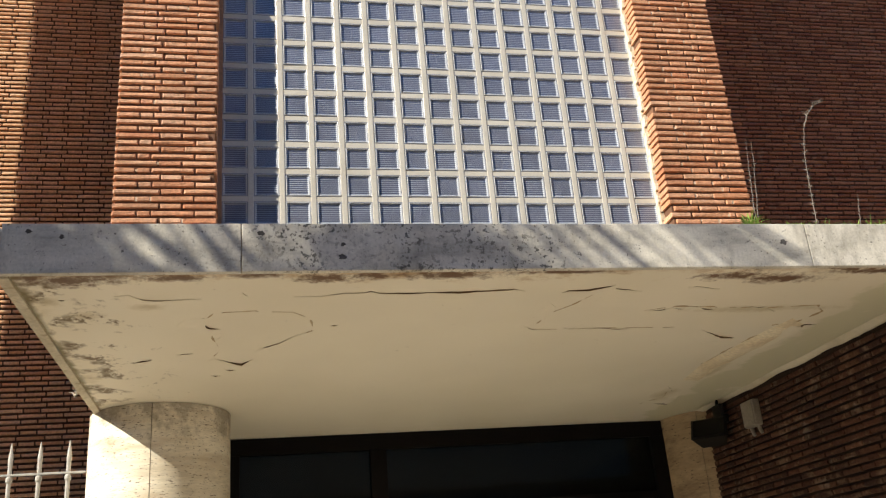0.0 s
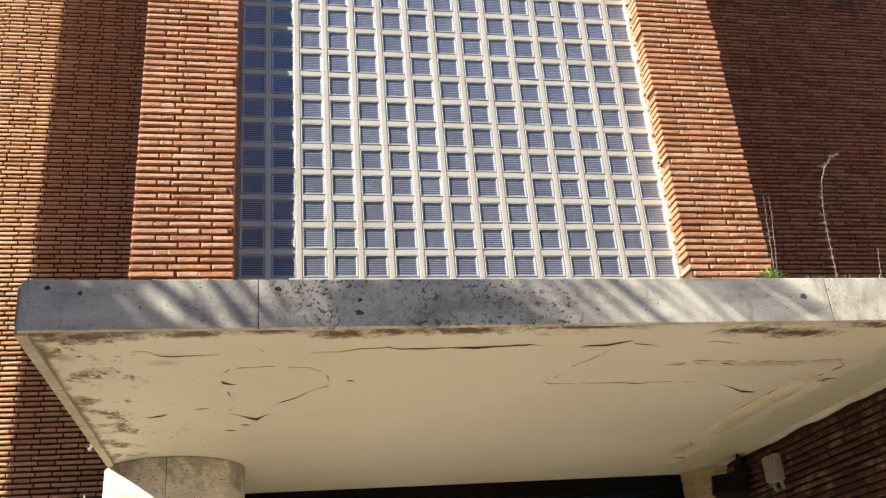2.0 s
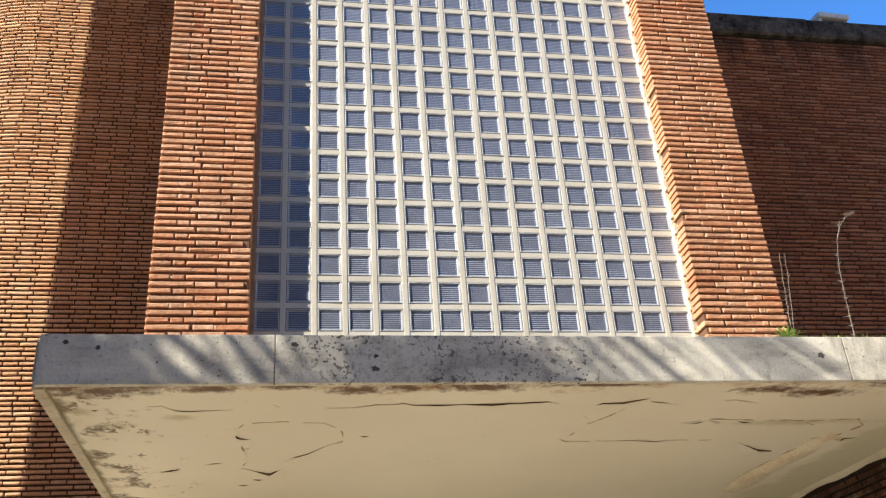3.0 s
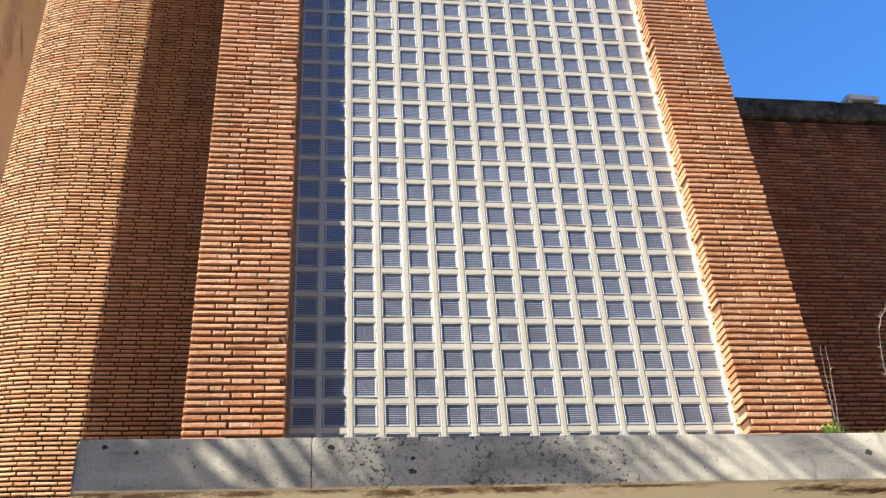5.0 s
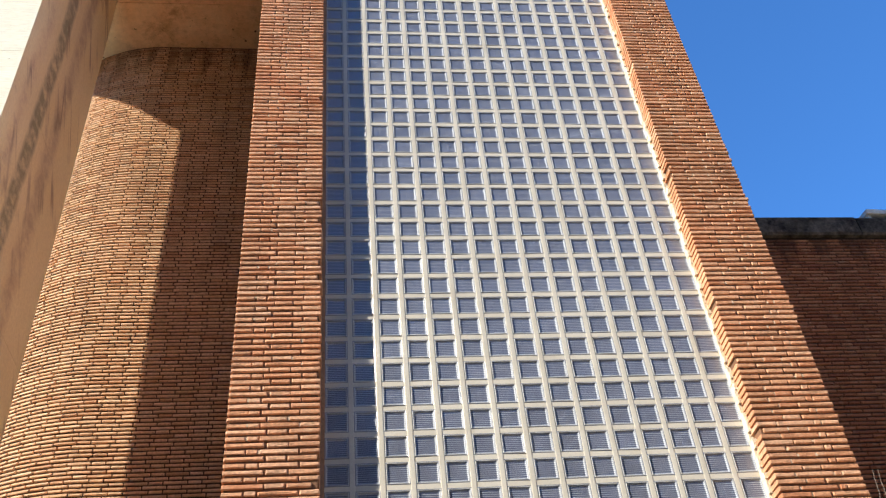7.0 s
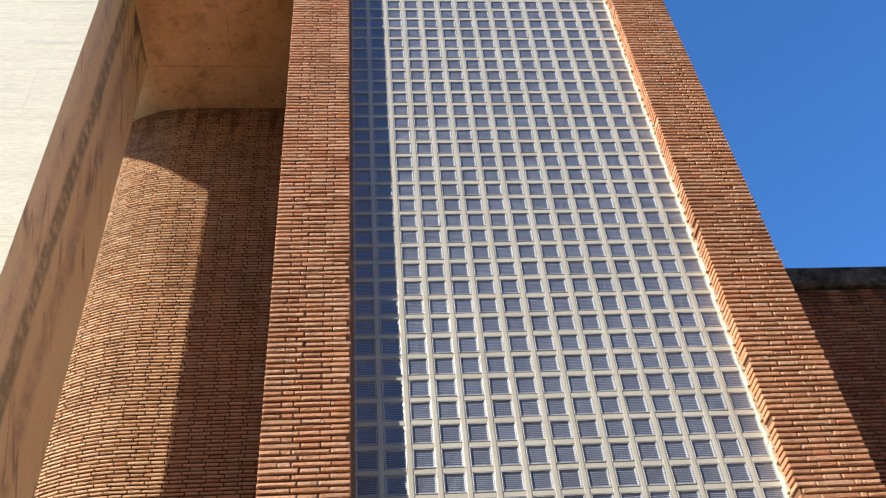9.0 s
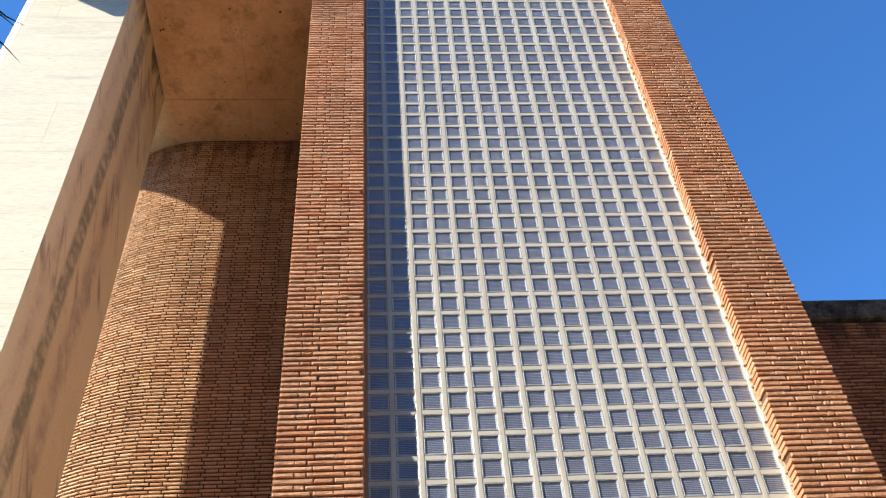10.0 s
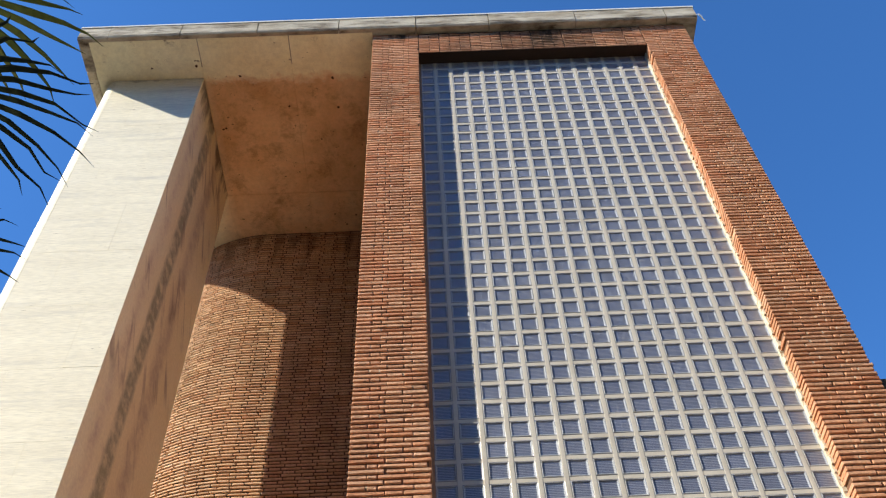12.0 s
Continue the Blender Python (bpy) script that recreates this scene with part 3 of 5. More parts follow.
def tube(bm, pts, radii, sides=6):
    rings = []
    for i, p in enumerate(pts):
        p = Vector(p)
        d = (Vector(pts[min(i + 1, len(pts) - 1)]) - Vector(pts[max(i - 1, 0)])).normalized()
        a = d.orthogonal().normalized()
        b = d.cross(a)
        rings.append([bm.verts.new(p + radii[i] * (math.cos(2 * math.pi * k / sides) * a + math.sin(2 * math.pi * k / sides) * b)) for k in range(sides)])
    for r, s in zip(rings, rings[1:]):
        for k in range(sides):
            bm.faces.new((r[k], r[(k + 1) % sides], s[(k + 1) % sides], s[k]))
    bm.faces.new(rings[0][::-1])
    bm.faces.new(rings[-1])
    return bm


# ---- large structure ----
ROOF = 12.03      # underside of the roof slab
TOP = 2.81        # top of the canopy
SOF = 2.61        # underside of the canopy
FY = -0.15        # front of the brick piers
BACK = 2.81       # recessed wall behind the tall column
RW = 2.0          # lower wall beside the tower
PL0, PL1 = -0.557, -0.008   # left pier
PR0, PR1 = 2.692, 3.24     # right pier
WTOP = 11.52      # head of the glass-block window

# Ground is never in view; dark so that less light bounces into the recess.
bm = bmesh.new()
box(bm, -600, 600, -600, 600, -0.3, -0.02)
ground = tagged(part("ground", bm, M_DARKGROUND), "unseen ground round the building, kept dark to hold down bounced light", "ground", kind="structure")
# Unseen pale strip, added to bounce sunlight up at the canopy.
tagged(part("pavement", one_box(-0.85, 14.0, -12.0, -1.602, -0.03, 0.0), M_GROUND), "unseen pale pavement in front of the porch, added to bounce light upwards", "pavement", kind="structure")

# Unseen floor; its pale colour is there to light the canopy's underside.
floor = tagged(part("floor", one_box(-0.85, 3.53, -1.6, 1.84, 0.0, 0.04, 0.006), M_PALEBOUNCE), "unseen stone porch floor, kept pale to bounce light onto the canopy underside", "floor", kind="structure")
wall_1 = tagged(part("wall_1", one_box(PL0 + 0.0125, PL1 - 0.014, FY + 0.0095, BACK + 0.3, SOF + 0.1, ROOF - 0.002), M_MORTAR), "narrow orange brick pier with raked joints beside the glass blocks", "wall", kind="structure")
wall_2 = tagged(part("wall_2", one_box(PR0 + 0.014, PR1 - 0.012, FY + 0.0095, BACK + 0.3, SOF + 0.1, ROOF - 0.002), M_MORTAR), "narrow orange brick pier with sunlit reveal beside the glass blocks", "wall", kind="structure")
wall_3 = tagged(part("wall_3", one_box(PL1 - 0.013, PR0 + 0.013, FY + 0.007, 0.4, WTOP + 0.002, ROOF - 0.004), M_DMORTAR), "brick lintel over the tall glass-block window", "wall", kind="structure")
# recessed wall with its rounded corner
CX, CR = -2.2, 1.75
outline = [(PL0 + 0.05, BACK + 0.0115)]
arc = [(CX - (CR - 0.0115) * math.sin(a), BACK + CR - (CR - 0.0115) * math.cos(a)) for a in [radians(3 * i) for i in range(31)]]
outline = [(PL0 + 0.05, BACK + 0.4)] + outline[:1] + arc + [(arc[-1][0], 9.0), (arc[-1][0] + 0.4, 9.0), (arc[-1][0] + 0.4, BACK + CR)]
outline += [(CX - (CR - 0.4) * math.sin(a), BACK + CR - (CR - 0.4) * math.cos(a)) for a in [radians(3 * i) for i in range(29, -1, -1)]]
bm = prism(bmesh.new(), outline[::-1], 0.0, ROOF - 0.003)
bmesh.ops.recalc_face_normals(bm, faces=bm.faces)
wall_4 = tagged(part("wall_4", bm, M_BMORTAR), "recessed brick wall that turns a rounded corner", "wall", kind="structure")
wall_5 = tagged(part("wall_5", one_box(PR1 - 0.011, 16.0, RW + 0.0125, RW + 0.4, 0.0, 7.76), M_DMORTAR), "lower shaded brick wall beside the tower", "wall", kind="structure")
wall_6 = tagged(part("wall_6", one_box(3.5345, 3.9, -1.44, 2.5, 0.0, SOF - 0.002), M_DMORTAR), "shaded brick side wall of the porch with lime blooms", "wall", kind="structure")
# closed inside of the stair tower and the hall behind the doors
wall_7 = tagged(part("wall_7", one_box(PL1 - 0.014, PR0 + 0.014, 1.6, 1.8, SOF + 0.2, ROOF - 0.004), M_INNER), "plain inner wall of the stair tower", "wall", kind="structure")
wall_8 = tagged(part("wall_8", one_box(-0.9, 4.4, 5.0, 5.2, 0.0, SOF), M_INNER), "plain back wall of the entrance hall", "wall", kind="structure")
wall_9 = tagged(part("wall_9", one_box(-0.9, -0.02, 1.86, 2.06, 0.0, SOF - 0.002), M_TRAVSIDE), "stone wall between the porch column and the doors", "wall", kind="structure")
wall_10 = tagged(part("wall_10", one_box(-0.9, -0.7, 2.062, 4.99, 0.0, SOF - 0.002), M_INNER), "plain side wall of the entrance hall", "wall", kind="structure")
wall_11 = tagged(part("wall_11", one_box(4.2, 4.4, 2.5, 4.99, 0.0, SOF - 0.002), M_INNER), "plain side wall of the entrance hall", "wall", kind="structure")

# Unseen street walls, added to hold back sky light and shape reflections.
wall_12 = tagged(part("wall_12", one_box(-30, 30, -19.4, -19.0, 0.0, 17.0), M_GREY), "unseen plain wall across the street, added to cut sky light", "wall", kind="structure")
# Taller unseen block, added only to keep sky light out of the recess.
wall_15 = tagged(part("wall_15", one_box(-16.0, -2.5, -19.0, -18.6, 0.0, 26.0), M_GREY), "unseen tall wall across the street, added to darken the recess", "wall", kind="structure")
wall_13 = tagged(part("wall_13", one_box(-30.4, -30.0, -19.0, 30, 0.0, 13.5), M_GREY), "unseen plain wall at the street's end, added to cut sky light", "wall", kind="structure")
# Unseen pale wall, added to throw sunlight at the tall column's side.
wall_14 = tagged(part("wall_14", one_box(24.0, 24.4, -19.0, 30, 0.0, 13.5), M_PALEBOUNCE), "unseen pale wall at the street's end, added to bounce sunlight back", "wall", kind="structure")

# roof slab
roof = empty("roof_slab", (0, 0, ROOF))
tagged(roof, "overhanging flat roof slab with stained concrete underside", "roof", kind="structure")


def placed(ob, parent):
    ob.parent = parent
    ob.matrix_parent_inverse = Matrix.Translation(-Vector(parent.location))
    return ob


SLABX = (-4.005, -2.695, -1.585, PL0 - 0.0)
for a, b in zip(SLABX, SLABX[1:]):
    for c, d in ((-0.19, 2.13), (2.13, 4.6), (4.6, 7.5)):
        placed(part("soffit_panel", one_box(a + 0.005, b - 0.005, c + 0.004, d - 0.004, ROOF, ROOF + 0.3, 0.004), M_SLAB, None, "rust-brown stained concrete, paler at its outer edge"), roof)
placed(part("slab_core", one_box(-4.01, 3.23, -0.12, 7.6, ROOF + 0.012, ROOF + 0.3), M_SLAB), roof)


# rust-brown pock marks in the underside
spot_rng = random.Random(41)
for k in range(26):
    cx, cy, r = spot_rng.uniform(-3.9, -0.8), spot_rng.uniform(-0.1, 1.5) if k < 18 else spot_rng.uniform(1.5, 3.8), spot_rng.uniform(0.008, 0.021)
    if cx < -2.6 and cy > 0.25:
        continue
    bm = bmesh.new()
    ring = [(cx + r * spot_rng.uniform(0.6, 1.2) * math.cos(a * 0.628), cy + r * spot_rng.uniform(0.6, 1.2) * math.sin(a * 0.628)) for a in range(10)]
    prism(bm, ring, ROOF - 0.002, ROOF + 0.004)
    placed(part("pock_mark", bm, M_POCK, None, "dark rusty pock mark"), roof)


def coping_piece(x0, x1, y0, y1, z0, z1, mat):
    bm = bmesh.new()
    r = 0.03
    prof = [(y0 + 0.015, z0), (y0, z0 + 0.03), (y0, z1 - r), (y0 + r * 0.4, z1 - r * 0.3), (y0 + r, z1), (y1, z1), (y1, z0)]
    a = [bm.verts.new((x0, y, z)) for y, z in prof]
    b = [bm.verts.new((x1, y, z)) for y, z in prof]
    n = len(prof)
    bm.faces.new(a)
    bm.faces.new(b[::-1])
    for i in range(n):
        bm.faces.new((a[i], b[i], b[(i + 1) % n], a[(i + 1) % n]))
    bmesh.ops.recalc_face_normals(bm, faces=bm.faces)
    return bm


CUTS = [-4.13, -3.76, -2.89, -1.96, -0.97, -0.03, 0.86, 1.92, 3.03, 3.41]
for a, b in zip(CUTS, CUTS[1:]):
    placed(part("coping_stone", coping_piece(a + 0.005, b - 0.005, -0.25 + random.uniform(-0.006, 0.006), 0.2, ROOF + 0.006, 12.314 + random.uniform(-0.006, 0.006), M_COPING), M_COPING), roof)
placed(part("edge_flashing", one_box(-4.138, 3.416, -0.2565, 0.1, 12.296, 12.326, 0.003), M_WHITE, None, "thin white metal edge"), roof)
placed(part("edge_flashing", one_box(-4.138, -4.08, 0.101, 7.8, 12.312, 12.325, 0.003), M_WHITE, None, "thin white metal edge"), roof)
for y in range(8):
    # Left stones are paler: the bright roof edge's glare is put into the colour.
    placed(part("coping_stone", one_box(-4.13, -4.02, 0.21 + 0.95 * y, 1.15 + 0.95 * y, ROOF + 0.006, 12.32, 0.02), M_EDGE), roof)
    placed(part("coping_stone", one_box(3.245, 3.41, 0.21 + 0.95 * y, 1.15 + 0.95 * y, ROOF + 0.006, 12.32, 0.02), M_COPING), roof)

# coping of the lower wall
low = empty("wall_coping", (0, RW, 7.76))
tagged(low, "blackened concrete coping on the lower wall", "coping", kind="structure")
x = PR1
while x < 16:
    placed(part("coping_stone", coping_piece(x + 0.004, x + 1.246, RW - 0.05, RW + 0.42, 7.762, 8.02 + random.uniform(-0.01, 0.01), M_DCOPING), M_DCOPING), low)
    x += 1.25

# canopy over the entrance
canopy = empty("canopy", (0, 0, SOF))
tagged(canopy, "flat entrance canopy with marble fascia and peeling cream underside", "canopy", kind="structure")
placed(part("canopy_slab", one_box(-0.70, 3.95, -1.468, 2.3, SOF, TOP - 0.03, 0.0), M_SOFFIT, None, "cream painted plaster, cracked and flaking"), canopy)
# Canopy top is out of sight; pale to throw light onto lower glass rows.
placed(part("roof_bed", one_box(-0.69, 3.94, -1.46, -0.14, TOP - 0.03, TOP - 0.006), M_GROUND, None, "unseen canopy top, kept pale to bounce light onto the glass blocks"), canopy)
placed(part("edge_strip", one_box(-0.746, -0.702, -1.468, 2.3, SOF - 0.012, TOP - 0.02, 0.004), M_EDGE, None, "raised grey plaster drip edge"), canopy)
FC = [-0.735, 0.147, 2.615, 3.97]
for a, b in zip(FC, FC[1:]):
    bm = one_box(a + 0.0015, b - 0.0015, -1.5, -1.47, SOF - 0.004, TOP, 0.004)
    placed(part("fascia_slab", bm, M_MARBLE, None, "grey-white weathered marble"), canopy)
placed(part("fascia_return", one_box(-0.7495, -0.7465, -1.468, 2.3, SOF + 0.03, TOP - 0.004), M_MARBLE), canopy)

bm = bmesh.new()
frng = random.Random(8)
rows = []
for i in range(60):
    y = -1.46 + i * (1.86 + 1.46) / 59
    d, w = 0.016 + 0.016 * noise.noise((y * 3.0, 0.5, 0.0)) + frng.uniform(0, 0.005), 0.04 + 0.03 * noise.noise((y * 2.0, 3.5, 0.0)) + frng.uniform(0, 0.006)
    rows.append([bm.verts.new(p) for p in ((3.545, y, SOF + 0.002), (3.545, y, SOF - d), (3.52 - 0.006, y, SOF - d * 0.9), (3.52 - w, y, SOF - 0.002), (3.52 - w, y, SOF + 0.002))])
for r, q in zip(rows, rows[1:]):
    for k in range(5):
        bm.faces.new((r[k], q[k], q[(k + 1) % 5], r[(k + 1) % 5]))
bm.faces.new(rows[0])
bm.faces.new(rows[-1][::-1])
bmesh.ops.recalc_face_normals(bm, faces=bm.faces)
placed(part("plaster_fillet", bm, M_FLAKE, None, "rough pale plaster fillet along the wall"), canopy)

for px, pz, pr in ((-0.637, 2.777, 0.013), (-0.519, 2.755, 0.011), (0.22, 2.768, 0.015), (0.54, 2.666, 0.016), (0.545, 2.72, 0.010), (2.495, 2.723, 0.017), (3.02, 2.71, 0.010)):
    bm = bmesh.new()
    prng = random.Random(int(px * 500))
    edge_pts = []
    for q in range(13):
        r = pr * prng.uniform(0.55, 1.25)
        edge_pts.append((px + r * math.cos(q * 0.483), pz + 0.8 * r * math.sin(q * 0.483)))
    front = [bm.verts.new((x, -1.5012, z)) for x, z in edge_pts]
    back = [bm.verts.new((x, -1.497, z)) for x, z in edge_pts]
    bm.faces.new(front)
    bm.faces.new(back[::-1])
    for q in range(13):
        bm.faces.new((front[q], back[q], back[(q + 1) % 13], front[(q + 1) % 13]))
    bmesh.ops.recalc_face_normals(bm, faces=bm.faces)
    placed(part("fixing_plug", bm, M_PLUG, None, "dark filled fixing hole"), canopy)

# ---- glass-block window ----
P, Z0 = 0.18, 3.45
J0, J1 = -3, 45
window = empty("window_1", (1.35, 0, Z0))
tagged(window, "tall window of square glass blocks in a white cement grid", "window", kind="structure")
HALF = 0.0166
bar_v = mesh_of("glazing_bar", one_box(-HALF, HALF, -0.003, 0.06, Z0 + P * (J0 - 0.3), WTOP + 0.02, 0.004), M_BAR)
for i in range(16):
    if i in (0, 15):
        w = one_box(-0.04 if i == 0 else -HALF, HALF if i == 0 else 0.04, -0.003, 0.06, Z0 + P * (J0 - 0.3), WTOP + 0.02, 0.004)
        placed(part("glazing_bar", w, M_MARGIN if i == 0 else M_BAR), window).location = (i * P - 1.35, 0, -Z0)
    else:
        ob = new("glazing_bar", bar_v)
        ob.parent, ob.location = window, (i * P - 1.35, 0, -Z0)
for ob in window.children:
    ob.matrix_parent_inverse = Matrix.Identity(4)


def run_of_bars():
    b = bmesh.new()
    for i in range(15):
        box(b, i * P + HALF - 0.002, (i + 1) * P - HALF + 0.002, 0.0, 0.058, -HALF, HALF)
    return b


row_mesh = mesh_of("cross_bar", run_of_bars(), M_BAR)
for j in range(J0, J1 + 1):
    ob = new("cross_bar", row_mesh)
    ob.parent, ob.location = window, (-1.35, 0, j * P)


def block_arrays():
    """One block facing -y: dark glass margin, white moulded ridge, hollowed pane with pressed ribs across and finer ones upright."""
    v, f, m = [], [], []
    rings = ((0.0745, 0.014), (0.0738, -0.0004), (0.0704, -0.0016), (0.0684, -0.0002), (0.0670, -0.0018), (0.0650, -0.0020), (0.0630, 0.0012), (0.0565, 0.0060))
    for h, y in rings:
        v += [(-h, y, -h), (h, y, -h), (h, y, h), (-h, y, h)]
    for a, mt in zip(range(0, 4 * len(rings) - 4, 4), (5, 5, 0, 1, 1, 3, 3)):
        for k in range(4):
            f.append((a + k, a + (k + 1) % 4, a + 4 + (k + 1) % 4, a + 4 + k))
            m.append(mt)
    k = 4 * len(rings) - 4
    f.append((k, k + 1, k + 2, k + 3))
    m.append(0)
    e, flat = 0.0626, 0.0565

    def sink(c):
        return 0.0012 + 0.0048 * min(1.0, (0.0630 - abs(c)) / (0.0630 - flat))

    def rib(at, w, proud, upright, mt):
        k = len(v)
        for c in (-e, -flat, flat, e):
            y = min(sink(c), sink(at))
            for o, q in ((-w, y - 0.0003), (0.0, y - proud), (w, y - 0.0003)):
                v.append((at + o, q, c) if upright else (c, q, at + o))
        for n in range(3):
            for o in range(2):
                p = k + 3 * n + o
                f.append((p, p + 1, p + 4, p + 3) if upright else (p, p + 3, p + 4, p + 1))
                m.append(mt)

    for n in range(9):
        rib(-0.0540 + 0.0135 * n, 0.0018, 0.0009, False, 2)
        if n % 4 == 0:
            rib(-0.0500 + 0.0125 * n, 0.0007, 0.0009, True, 4)
    return v, f, m


bv, bf, bmat = block_arrays()
block_mesh = bpy.data.meshes.new("glass_block")
block_mesh.from_pydata(bv, [], bf)
for m in (M_GLASS, M_RIM, M_RIB, M_FROST, M_FINERIB, M_EDGEGLASS):
    block_mesh.materials.append(m)
block_mesh.polygons.foreach_set("material_index", bmat)
rest_v, rest_f, rest_m = [], [], []
for j in range(J0, J1 + 1):
    for i in range(15):
        x, z = (i + 0.5) * P, (j + 0.5) * P
        tilt, turn = random.gauss(0, 0.010), random.gauss(0, 0.010)
        if -1 <= j < 19:
            ob = new("glass_block", block_mesh)
            ob.parent = window
            ob.matrix_local = Matrix.Translation((x - 1.35, 0, z)) @ Euler((tilt, 0, turn)).to_matrix().to_4x4()
        else:
            k = len(rest_v)
            mm = Matrix.Translation((x, 0, z + Z0)) @ Euler((tilt, 0, turn)).to_matrix().to_4x4()
            rest_v += [tuple(mm @ Vector(p)) for p in bv]
            rest_f += [tuple(k + q for q in t) for t in bf]
            rest_m += bmat
me = bpy.data.meshes.new("glass_blocks")
me.from_pydata(rest_v, [], rest_f)
for m in (M_GLASS, M_RIM, M_RIB, M_FROST, M_FINERIB, M_EDGEGLASS):
    me.materials.append(m)
me.polygons.foreach_set("material_index", rest_m)
ob = placed(new("glass_blocks", me), window)
tagged(ob, "upper rows of glass blocks", kind="stuff")

# ragged plaster along both sides of the grid
for side, x in (("l", PL1), ("r", PR0)):
    bm = bmesh.new()
    z = 2.85
    while z < WTOP - 0.05:
        h = random.uniform(0.02, 0.07)
        d = random.uniform(0.02, 0.055) if side == "r" else random.uniform(0.008, 0.02)
        w = random.uniform(0.001, 0.006)
        if side == "r":
            box(bm, x - w - 0.012, x + 0.02, -d, 0.02, z, min(z + h, WTOP))
        else:
            box(bm, x - 0.02, x + w, -d, 0.02, z, min(z + h, WTOP))
        z += h
    placed(part("plaster_bead", bm, M_PLASTER if side == "r" else M_MARGIN, None, "ragged plaster"), window)

# ---- tall stone column ----
COLX0, COLX1, COLY0, COLY1 = -3.93, -2.70, 0.34, 2.12


def column_outline(grow=0.0):
    pts = []
    for cx, cy, r, a0, a1 in ((COLX0 + 0.66, COLY1 - 0.66, 0.66, 90, 180), (COLX0 + 0.16, COLY0 + 0.16, 0.16, 180, 270)):
        n = 10
        for k in range(n + 1):
            a = radians(a0 + (a1 - a0) * k / n)
            pts.append((cx + (r + grow) * math.cos(a), cy + (r + grow) * math.sin(a)))
    pts += [(COLX1 + grow - 0.012, COLY0 - grow), (COLX1 + grow, COLY0 - grow + 0.012), (COLX1 + grow, COLY1 + grow)]
    return pts


column = empty("column", (-3.4, 1.2, 0))
tagged(column, "tall pale travertine column that carries the roof slab", "column", kind="structure")
placed(part("core", prism(bmesh.new(), column_outline(-0.022), 0.0, ROOF - 0.003), M_TRAVSIDE), column)


def cladding(pts, z0, z1, thick=0.02):
    """A panel that follows the plan points (outer face), thick inwards on the left of the way."""
    bm = bmesh.new()
    rows = []
    for i, p in enumerate(pts):
        a, b = Vector(pts[max(i - 1, 0)]), Vector(pts[min(i + 1, len(pts) - 1)])
        d = (b - a).normalized()
        q = Vector(p) + thick * Vector((-d.y, d.x))
        rows.append([bm.verts.new((*c, z)) for c, z in ((p, z0), (p, z1), (q, z1), (q, z0))])
    for r, s in zip(rows, rows[1:]):
        for k in range(4):
            bm.faces.new((r[k], s[k], s[(k + 1) % 4], r[(k + 1) % 4]))
    bm.faces.new(rows[0])
    bm.faces.new(rows[-1][::-1])
    bmesh.ops.recalc_face_normals(bm, faces=bm.faces)
    for f in bm.faces:
        f.smooth = True
    for e in bm.edges:
        e.smooth = e.calc_face_angle(0.0) < 0.5
    return bm


full_outline = column_outline()
curve_left = full_outline[:22]
z, c = 0.0, 0
G = 0.0012
while z < ROOF - 0.02:
    z1 = min(z + 0.78, ROOF - 0.004)
    xm = -3.25 + (0.22 if c % 2 else -0.18) + random.uniform(-0.05, 0.05)
    lo, hi = z + G, z1 - G
    placed(part("cladding_slab", cladding(curve_left, lo, hi), M_TRAV), column)
    placed(part("cladding_slab", cladding([(COLX0 + 0.163, COLY0), (xm - G, COLY0 + random.uniform(0, 0.002))], lo, hi), M_TRAV), column)
    placed(part("cladding_slab", cladding([(xm + G, COLY0), (COLX1 - 0.001, COLY0 + random.uniform(0, 0.002))], lo, hi), M_TRAV), column)
    z, c = z1, c + 1
z = 0.0
while z < ROOF - 0.02:
    z1 = min(z + 2.1, ROOF - 0.004)
    for y0, y1 in ((COLY0 + 0.003, 1.55), (1.55, COLY1)):
        placed(part("side_slab", cladding([(COLX1, y0 + G), (COLX1 + random.uniform(0, 0.003), y1 - G)], z + G, z1 - G), M_SIDE), column)
    z = z1

# ---- porch columns ----


def round_column(name, cx, cy, r, top, joints, label, mat):
    col = empty(name, (cx, cy, 0))
    tagged(col, label, "column", kind="structure")
    n = 64
    placed(part("core", prism(bmesh.new(), [(cx + (r - 0.02) * math.cos(2 * math.pi * k / n), cy + (r - 0.02) * math.sin(2 * math.pi * k / n)) for k in range(n)], 0.0, top), mat), col)
    for z0, z1 in ((0.0, 1.3), (1.3, top)):
        for a0, a1 in zip(joints, joints[1:] + [joints[0] + 360]):
            m = 30
            pts = [(cx + r * math.cos(radians(a0 + 0.3 + (a1 - a0 - 0.6) * k / m)), cy + r * math.sin(radians(a0 + 0.3 + (a1 - a0 - 0.6) * k / m))) for k in range(m + 1)]
            placed(part("cladding_slab", cladding(pts, z0 + 0.001, z1 - 0.001), mat), col)
    return col


round_column("porch_column", -0.375, 1.04, 0.42, SOF - 0.002, [-92, -2, 88, 178], "round travertine porch column, sunlit on one side", M_TRAV2)
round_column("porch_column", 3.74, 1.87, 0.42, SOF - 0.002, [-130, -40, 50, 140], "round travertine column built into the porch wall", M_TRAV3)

# ---- entrance doors ----
door = empty("door_1", (1.7, 1.86, 0))
tagged(door, "dark glazed entrance doors in bronze frames", "door", kind="structure")
DX = [0.03, 1.08, 3.27]
placed(part("head_rail", one_box(-0.02, 3.45, 1.86, 1.94, 2.49, SOF - 0.002, 0.004), M_DOOR), door)
placed(part("transom", one_box(0.06, 3.37, 1.87, 1.93, 2.03, 2.08, 0.004), M_DOOR), door)
